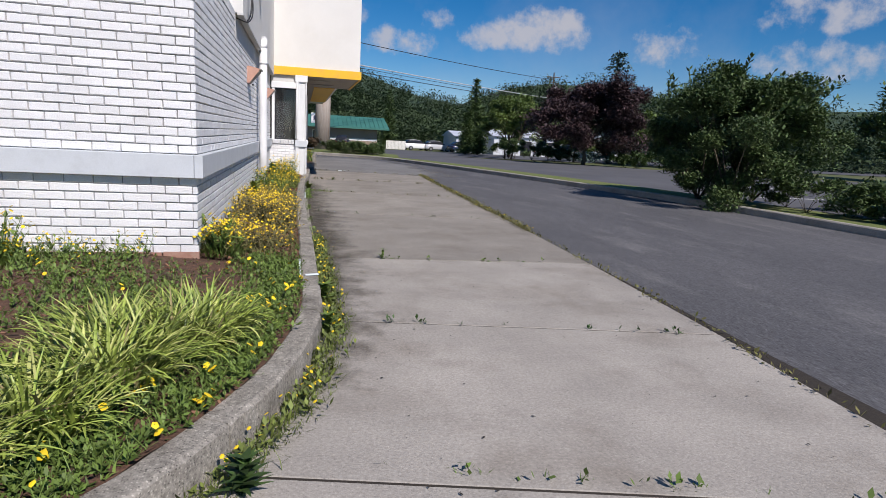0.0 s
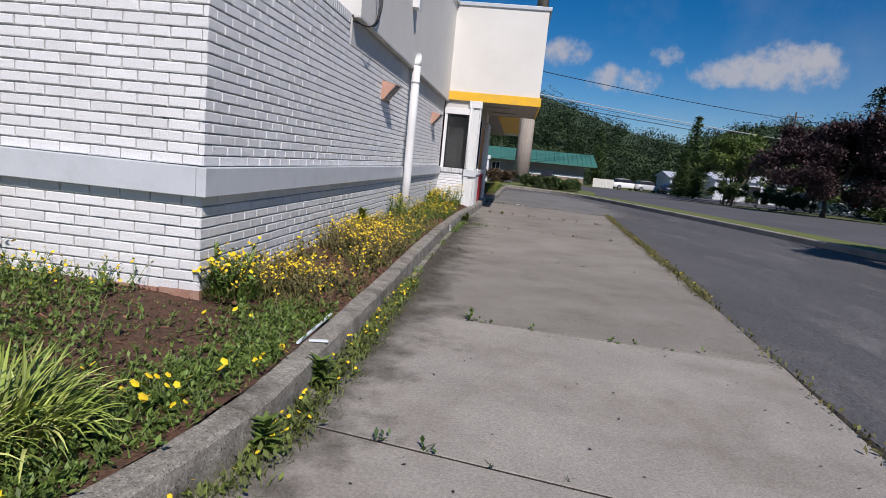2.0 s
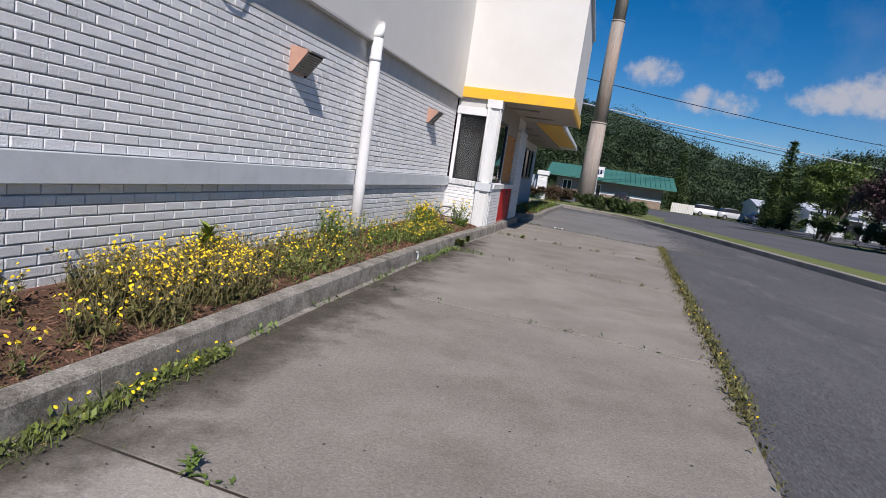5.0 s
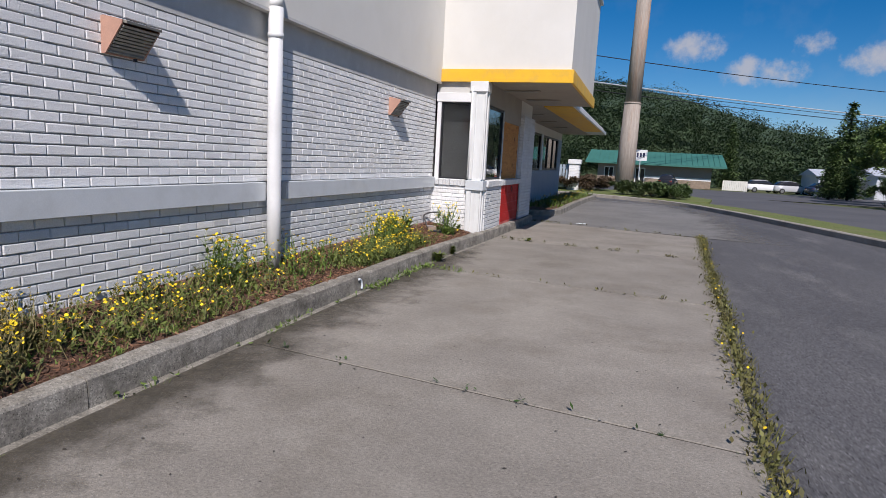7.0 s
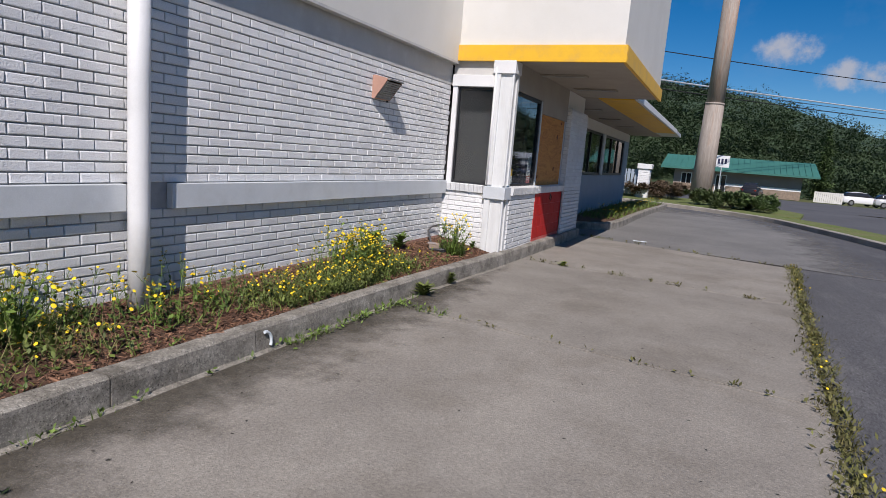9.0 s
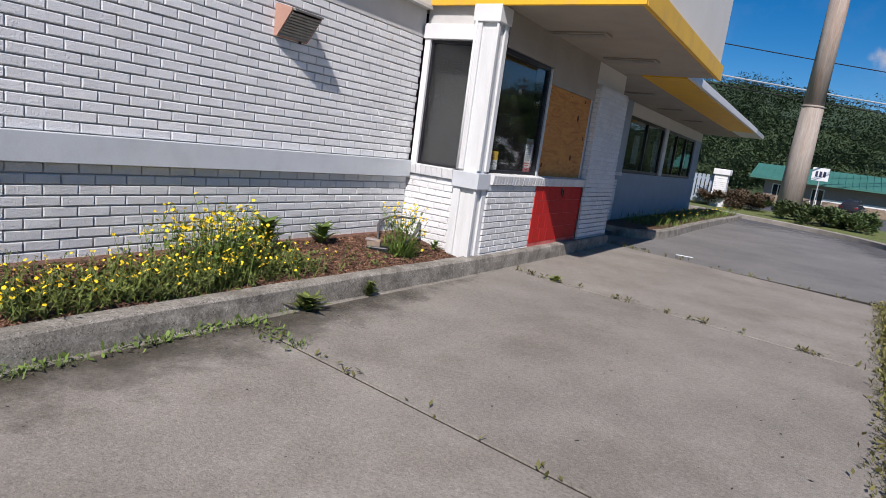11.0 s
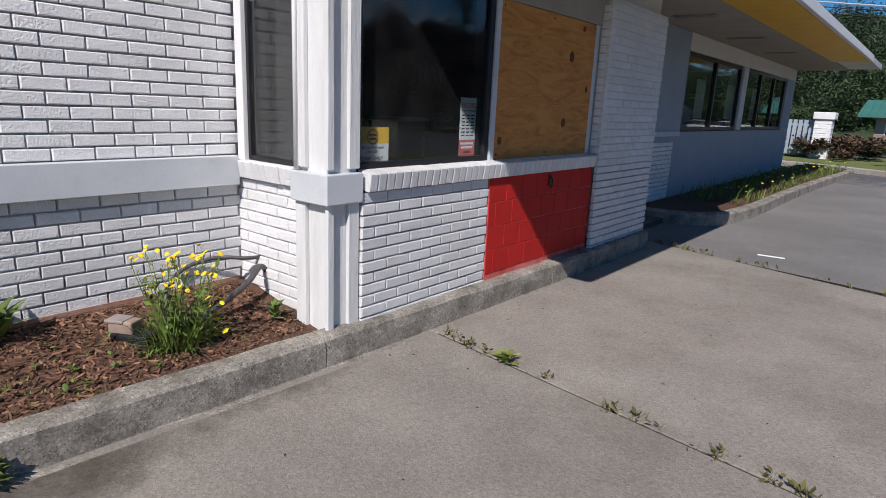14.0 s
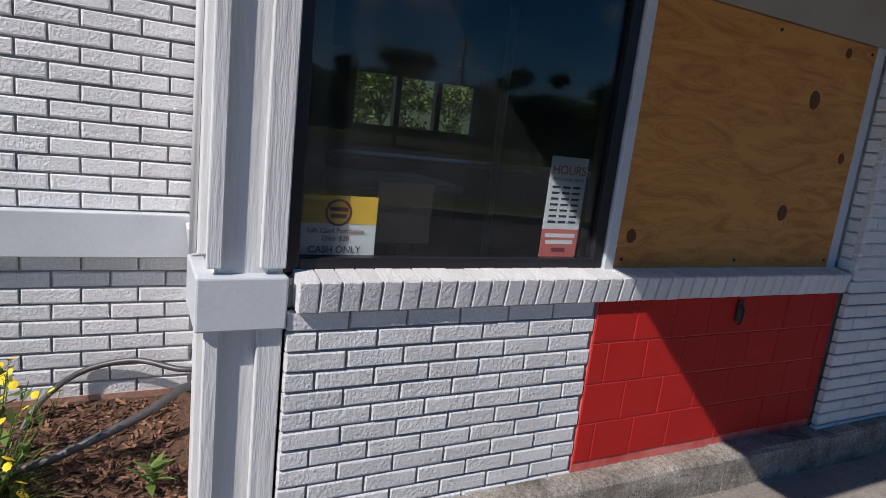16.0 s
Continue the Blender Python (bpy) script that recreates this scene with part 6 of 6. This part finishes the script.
def metal_shop(x0, x1, y0, y1, h, ridge, label):
    g = ground_z(0, 90)
    t = thing("metal_building", label, "building", (0, 0, g))
    part("wall", box(x0, y0, 0, x1, y1, h), M_METAL_WHITE, t)
    bm = bmesh.new()
    ym = (y0 + y1) / 2
    A = [(x0 - 0.3, y0 - 0.4, h), (x1 + 0.3, y0 - 0.4, h), (x1 + 0.3, ym, ridge), (x0 - 0.3, ym, ridge), (x1 + 0.3, y1 + 0.4, h), (x0 - 0.3, y1 + 0.4, h)]
    v = [bm.verts.new(p) for p in A]
    for f in ((0, 1, 2, 3), (3, 2, 4, 5), (0, 3, 5), (1, 4, 2), (0, 5, 4, 1)):
        bm.faces.new([v[i] for i in f])
    part("roof", bm, M_METAL_ROOF, t, "pale metal roof")
    n = int((x1 - x0) / 3.2)
    for k in range(n):
        a = x0 + 0.8 + k * 3.2
        d = part("door" if k % 2 else "window", box(a, y0 - 0.05, 0.0 if k % 2 else 0.9, a + 1.6, y0 - 0.005, 2.1), M_CARGLASS, t, "dark opening")
        part("frame", box(a - 0.08, y0 - 0.08, 2.1, a + 1.68, y0 - 0.006, 2.2), M_WHITE, d)


metal_shop(22.0, 25.9, 84, 92, 2.3, 3.1, "small white metal shed with a pale roof")
metal_shop(27.0, 46.0, 82, 92, 2.6, 3.6, "long white metal shop with a pale roof")


# parked cars
def car(x, y, rz, paint, label):
    t = thing("parked_car", label, "car", (x, y, ground_z(x, y) - 0.055), "parked cars", rz=rz)
    def loft(sections, material, name):
        bm = bmesh.new()
        rows = []
        for (px, hw, z0, z1) in sections:
            c = min(0.12, (z1 - z0) * 0.35)
            rows.append([bm.verts.new(p) for p in ((px, -hw + 0.05, z0), (px, -hw, z0 + c), (px, -hw + 0.02, z1 - c), (px, -hw + 0.14, z1), (px, hw - 0.14, z1), (px, hw - 0.02, z1 - c), (px, hw, z0 + c), (px, hw - 0.05, z0))])
        for a, b in zip(rows, rows[1:]):
            for k in range(8):
                bm.faces.new((a[k], a[(k + 1) % 8], b[(k + 1) % 8], b[k]))
        bm.faces.new(rows[0])
        bm.faces.new(rows[-1][::-1])
        bmesh.ops.recalc_face_normals(bm, faces=bm.faces)
        return part(name, bm, material, t, "", True)
    loft([(-2.2, 0.78, 0.45, 0.85), (-2.1, 0.86, 0.28, 0.98), (-1.2, 0.9, 0.25, 1.0), (0.9, 0.9, 0.25, 0.98), (1.7, 0.88, 0.25, 0.88), (2.15, 0.82, 0.3, 0.76), (2.25, 0.7, 0.42, 0.65)], M_CAR[paint], "body")
    loft([(-1.95, 0.7, 0.95, 1.02), (-1.35, 0.68, 0.96, 1.42), (-0.3, 0.68, 0.96, 1.50), (0.4, 0.67, 0.96, 1.42), (1.15, 0.72, 0.93, 0.98)], M_CARGLASS, "cabin")
    loft([(-1.3, 0.62, 1.40, 1.45), (-0.3, 0.63, 1.46, 1.53), (0.35, 0.60, 1.40, 1.46)], M_CAR[paint], "roof")
    for wx in (-1.35, 1.35):
        for wy in (-0.82, 0.82):
            w = part("wheel", tube([(wx, wy - 0.1, 0.32), (wx, wy + 0.1, 0.32)], 0.32, 16), M_TYRE, t)
            part("rim", tube([(wx, wy - 0.108, 0.32), (wx, wy + 0.108, 0.32)], 0.2, 12), M_RIM, w)
    for wy in (-0.6, 0.6):
        part("headlight", box(2.12, wy - 0.16, 0.58, 2.24, wy + 0.16, 0.72, 0.03), M_PAPER, t)
        part("tail_light", box(-2.2, wy - 0.14, 0.66, -2.12, wy + 0.14, 0.84, 0.02), M_CAR["red"], t)


car(5.9, 80.5, 80, "black", "black parked car facing the tan shop")
car(17.0, 88.0, 20, "white", "white parked car on the roadside lot")
car(20.2, 88.5, 15, "silver", "silver parked car on the roadside lot")
car(22.6, 82.0, 20, "navy", "dark blue parked car by the white shed")
car(33.0, 79.0, 60, "silver", "silver parked car before the white shop")
car(26.4, 54.0, 12, "white", "white parked car seen under the purple tree")
car(33.5, 60.0, 60, "white", "white parked car beyond the trees")


# wooded hills, one mesh of leaf sprays over a rolling ridge
def woods(name, label, seed, spots, leaf, per, material=M_WOODS):
    """Crowns on a slope: (x, y, z, rx, rz)."""
    return tagged(crown(seed, spots, per, leaf).make(name, material), label, "woods", kind="stuff")


def ridge(az):
    return float(np.interp(az, [-60, -25, -12, -6, -2, 2, 6, 9, 12, 15, 18, 22, 26, 32, 45, 70, 100, 180], [6.5, 7.4, 8.3, 8.1, 7.5, 6.9, 5.6, 4.6, 3.7, 3.6, 5.2, 5.9, 5.8, 4.8, 4.2, 4.6, 4.4, 4.0]))


R6 = random.Random(21)
spots = []
for layer, (d, f) in enumerate(((112, 0.30), (122, 0.52), (134, 0.76), (150, 1.0))):
    az = -16.0
    while az < 24:
        el = math.tan(radians(ridge(az))) * f
        top = 1.2 + d * el
        r = R6.uniform(2.2, 4.2)
        dd = d + R6.uniform(-5, 5)
        spots.append((2.5 + dd * math.sin(radians(az)), 3 + dd * math.cos(radians(az)), top - r * R6.uniform(0.7, 1.5), r, r * R6.uniform(0.9, 1.5)))
        az += R6.uniform(0.6, 1.2)
woods("hillside_woods", "dense green woods on the hill behind the shops", 801, spots, 0.50, 640)
spots = []
for layer, (d, f) in enumerate(((95, 0.45), (110, 0.8), (125, 1.0))):
    az = 13.0
    while az < 150:
        top = 1.2 + d * math.tan(radians(ridge(az))) * f
        r = R6.uniform(2.4, 4.4)
        dd = d + R6.uniform(-6, 6)
        spots.append((2.5 + dd * math.sin(radians(az)), 3 + dd * math.cos(radians(az)), top - r * R6.uniform(0.7, 1.4), r, r * R6.uniform(0.9, 1.4)))
        az += R6.uniform(0.9, 1.8)
woods("hillside_woods", "line of green woods round the valley", 805, spots, 0.55, 460)
hill = bmesh.new()
hv = []
for i in range(61):
    az = -70 + i * 4.0
    hh = math.tan(radians(ridge(az)))
    row = []
    for d, f in ((100, -0.02), (112, 0.12), (124, 0.32), (138, 0.55), (152, 0.78), (175, 0.86), (260, 1.0)):
        row.append(hill.verts.new((2.5 + d * math.sin(radians(az)), 3 + d * math.cos(radians(az)), -1.2 + d * hh * f)))
    hv.append(row)
for a, b in zip(hv, hv[1:]):
    for k in range(6):
        hill.faces.new((a[k], a[k + 1], b[k + 1], b[k]))
bmesh.ops.recalc_face_normals(hill, faces=hill.faces)
tagged(part("backdrop", hill, M_WOODS), "green wooded hills round the valley", "hill", kind="structure")

for i, (x, y, h) in enumerate([(-34, 28, 6), (-40, 36, 7), (-28, 24, 4.5), (-46, 44, 7), (-38, 22, 6)]):
    tree("tree", "green leafy tree on the lawn behind the building", 871 + 4 * i, x, y, h, h * 0.55, 1.2, M_CROWN_LIGHT, 0.4, 110, 24)
for i, y in enumerate((19.5, 21.6, 23.7, 25.8)):
    tree("shrub", "tall green hedge shrub on the lawn behind the building", 893 + 4 * i, -15.0, y, 1.7, 1.2, 0.2, M_SHRUB, 0.14, 130, 18, 3)

# lawn and hedge seen through the building
tagged(part("lawn", prism([(-40, 5), (-8.9, 5), (-8.9, 45), (-40, 45)], -0.09, 0.02), M_GRASS), "bright lawn behind the building", "grass", kind="structure")
for i, y in enumerate((17.5, 19.5, 21.5, 23.5)):
    tree("shrub", "low green hedge shrub behind the building", 851 + 4 * i, -11.5, y, 1.15, 1.1, 0.1, M_SHRUB, 0.12, 120, 16, 3)

# ---- brickwork and other pieces ----
rb = random.Random(11)


def brick_template(length, depth, height, ch=0.0040, wob=0.0013):
    """One brick: front face at y = 0 towards +y, chamfered edges; returns vertices and faces."""
    x, z = length / 2, height / 2
    j = lambda: rb.uniform(-wob, wob)
    v = [(sx * x, -depth, sz * z) for sx, sz in ((-1, -1), (1, -1), (1, 1), (-1, 1))]
    v += [(sx * x + j(), -ch + j(), sz * z + j()) for sx, sz in ((-1, -1), (1, -1), (1, 1), (-1, 1))]
    v += [(sx * (x - ch) + j() * 1.5, j(), sz * (z - ch) + j() * 1.5) for sx, sz in ((-1, -1), (1, -1), (1, 1), (-1, 1))]
    f = []
    for a in (0, 4):
        for k in range(4):
            f.append((a + k, a + (k + 1) % 4, a + 4 + (k + 1) % 4, a + 4 + k))
    f.append((8, 9, 10, 11))
    f = [t[::-1] for t in f]
    return v, f


BRICKS = [brick_template(BL - 0.0078, 0.03, C - 0.0085) for _ in range(6)]
GREY_MESH = [mesh_of("brick", v, f, M_BRICK_GREY) for v, f in BRICKS]
BRICK_MESH = [mesh_of("brick", v, f, M_BRICK) for v, f in BRICKS]


def lay(parent, place, u0, u1, z0, z1, rz, picked, offset=0.0, skip=None, material=M_BRICK, rest=M_BRICK_REST, meshes=None, shift=0):
    """Running bond over a wall face. place(u, z) gives the point on the face; picked(u, z) says which bricks are parts."""
    VW, FW, VG, FG = [], [], [], []
    ms = meshes or BRICK_MESH
    n = 0
    rows = int(round((z1 - z0) / C))
    rot = Matrix.Rotation(radians(rz), 4, "Z")
    for r in range(rows):
        z = z0 + (r + 0.5) * C
        if skip and skip(z):
            continue
        u = u0 - (BL / 2 if (r + shift) % 2 else 0.0) + offset
        while u < u1 - 0.02:
            a, b = max(u, u0), min(u + BL, u1)
            u += BL
            if b - a < 0.04:
                continue
            sx = (b - a - 0.0078) / (BL - 0.0078)
            k = rb.randrange(6)
            grey = z < 0.85 and rz == -90 and u1 < 17
            m = Matrix.Translation(Vector(place((a + b) / 2, z))) @ rot @ pose(0, rb.uniform(-0.0015, 0.0012), 0, rb.uniform(-0.5, 0.5), rb.uniform(-0.25, 0.25), rb.uniform(-0.5, 0.5)) @ Matrix.Diagonal((sx, 1, 1, 1))
            if picked((a + b) / 2, z) and n < 300:
                put("brick", (GREY_MESH if grey else ms)[k], parent, m=m)
                n += 1
            else:
                V, F = (VG, FG) if grey else (VW, FW)
                base = len(V)
                V += [tuple(m @ Vector(p)) for p in BRICKS[k][0]]
                F += [tuple(base + i for i in f) for f in BRICKS[k][1]]
    if VW:
        put("brickwork", mesh_of("brickwork", VW, FW, rest), parent, "white-painted brick courses", "stuff")
    if VG:
        put("brickwork", mesh_of("brickwork", VG, FG, M_BRICK_GREY_REST), parent, "grey-painted brick courses", "stuff")


Z0, Z1 = 0.81 - 9 * C, 0.974
lay(wall_side, lambda u, z: (0.0, u, z), 4.0, 14.365, Z0, 0.81, -90, lambda u, z: u > 11.6)
lay(wall_side, lambda u, z: (0.0, u, z), 4.0, 14.365, Z1, Z1 + 19 * C, -90, lambda u, z: u > 12.4 and z < 1.9)
lay(wall_side, lambda u, z: (0.0, u, z), 4.0, 6.70, Z1 + 19 * C, Z1 + 22 * C, -90, lambda u, z: False, shift=1)
lay(wall_front, lambda u, z: (u, 4.0, z), -8.5, 0.0, Z0, 0.81, 180, lambda u, z: u > -1.6, offset=0.06)
lay(wall_front, lambda u, z: (u, 4.0, z), -8.5, 0.0, Z1, Z1 + 23 * C, 180, lambda u, z: u > -2.2 and z < 2.0, offset=0.06)
lay(bay, lambda u, z: (u, 14.36, z), -0.02, 0.575, 0.85 - 11 * C, 0.85, 180, lambda u, z: True)
lay(bay, lambda u, z: (0.84, u, z), 14.525, 15.645, 0.848 - 12 * C, 0.848, -90, lambda u, z: True, shift=1)
# white pilaster laid in the grey brick, its shade put into the colour
lay(bay, lambda u, z: (0.88, u, z), 17.135, 18.345, 0.85 - 12 * C, 0.85 + 21 * C, -90, lambda u, z: z < 1.2, material=M_BRICK_GREY, rest=M_BRICK_GREY_REST, meshes=GREY_MESH)
lay(bay, lambda u, z: (u, 17.14, z), 0.79, 0.88, 0.95, 0.95 + 19 * C, 180, lambda u, z: z < 1.2)
lay(far_wall, lambda u, z: (0.03, u, z), 18.36, 21.4, 0.05, 0.05 + 14 * C, -90, lambda u, z: False)

# soldier sills: one sloping brick beside the other
sv, sf = brick_template(0.0565, 0.11, 0.094, 0.004, 0.001)
SILL = mesh_of("sill_brick", sv, sf, M_BRICK_GREY)
y = 14.575
while y < 17.10:
    put("sill_brick", SILL, bay, m=Matrix.Translation((0.872, y, 0.896)) @ Matrix.Rotation(radians(-90), 4, "Z") @ pose(0, rb.uniform(-0.001, 0.001), rb.uniform(-0.001, 0.001), -9 + rb.uniform(-0.4, 0.4), rb.uniform(-0.6, 0.6), 0))
    y += 0.0615
x = 0.02
while x < 0.54:
    put("sill_brick", SILL, bay, m=Matrix.Translation((x, 14.322, 0.90)) @ Matrix.Rotation(radians(180), 4, "Z") @ pose(0, rb.uniform(-0.003, 0.002), 0, -9, rb.uniform(-1.2, 1.2), 0))
    x += 0.0615
part("sill_bed", box(0.60, 14.53, 0.85, 0.80, 17.10, 0.935), M_MORTAR, bay)
# top course of the low front wall
x = 4.05
while x < 6.68:
    put("sill_brick", SILL, wall_side, m=Matrix.Translation((0.006, x, Z1 + 22 * C + 0.05)) @ Matrix.Rotation(radians(-90), 4, "Z") @ pose(0, 0, 0, 0, rb.uniform(-1, 1), 0))
    x += 0.0615

# red painted blocks
RY0, RY1, RZ0, RH = 15.648, 17.125, 0.196, 0.1625
part("red_bed", box(0.80, RY0, 0.13, 0.8375, RY1, 0.846), M_RED_JOINT, bay, "pale joints of the red panel")
for r in range(4):
    y = RY0 - (0.0 if r % 2 else 0.12)
    while y < RY1:
        w = rb.choice((0.2, 0.2, 0.2, 0.3))
        a, b = max(y, RY0), min(y + w, RY1)
        y += w
        if b - a < 0.03:
            continue
        v, f = brick_template(b - a - 0.004, 0.02, RH - 0.004, 0.003, 0.0006)
        put("block", mesh_of("block", v, f, M_RED), bay, "red-painted block", m=Matrix.Translation((0.8415, (a + b) / 2, RZ0 + (r + 0.5) * RH)) @ Matrix.Rotation(radians(-90), 4, "Z"))

# the plan is drawn in units of 1.10 m: bring every thing to metres
for ob in [o for o in scene.objects if o.parent is None and o.type in {"MESH", "EMPTY"}]:
    ob.matrix_basis = Matrix.Scale(UNIT, 4) @ ob.matrix_basis
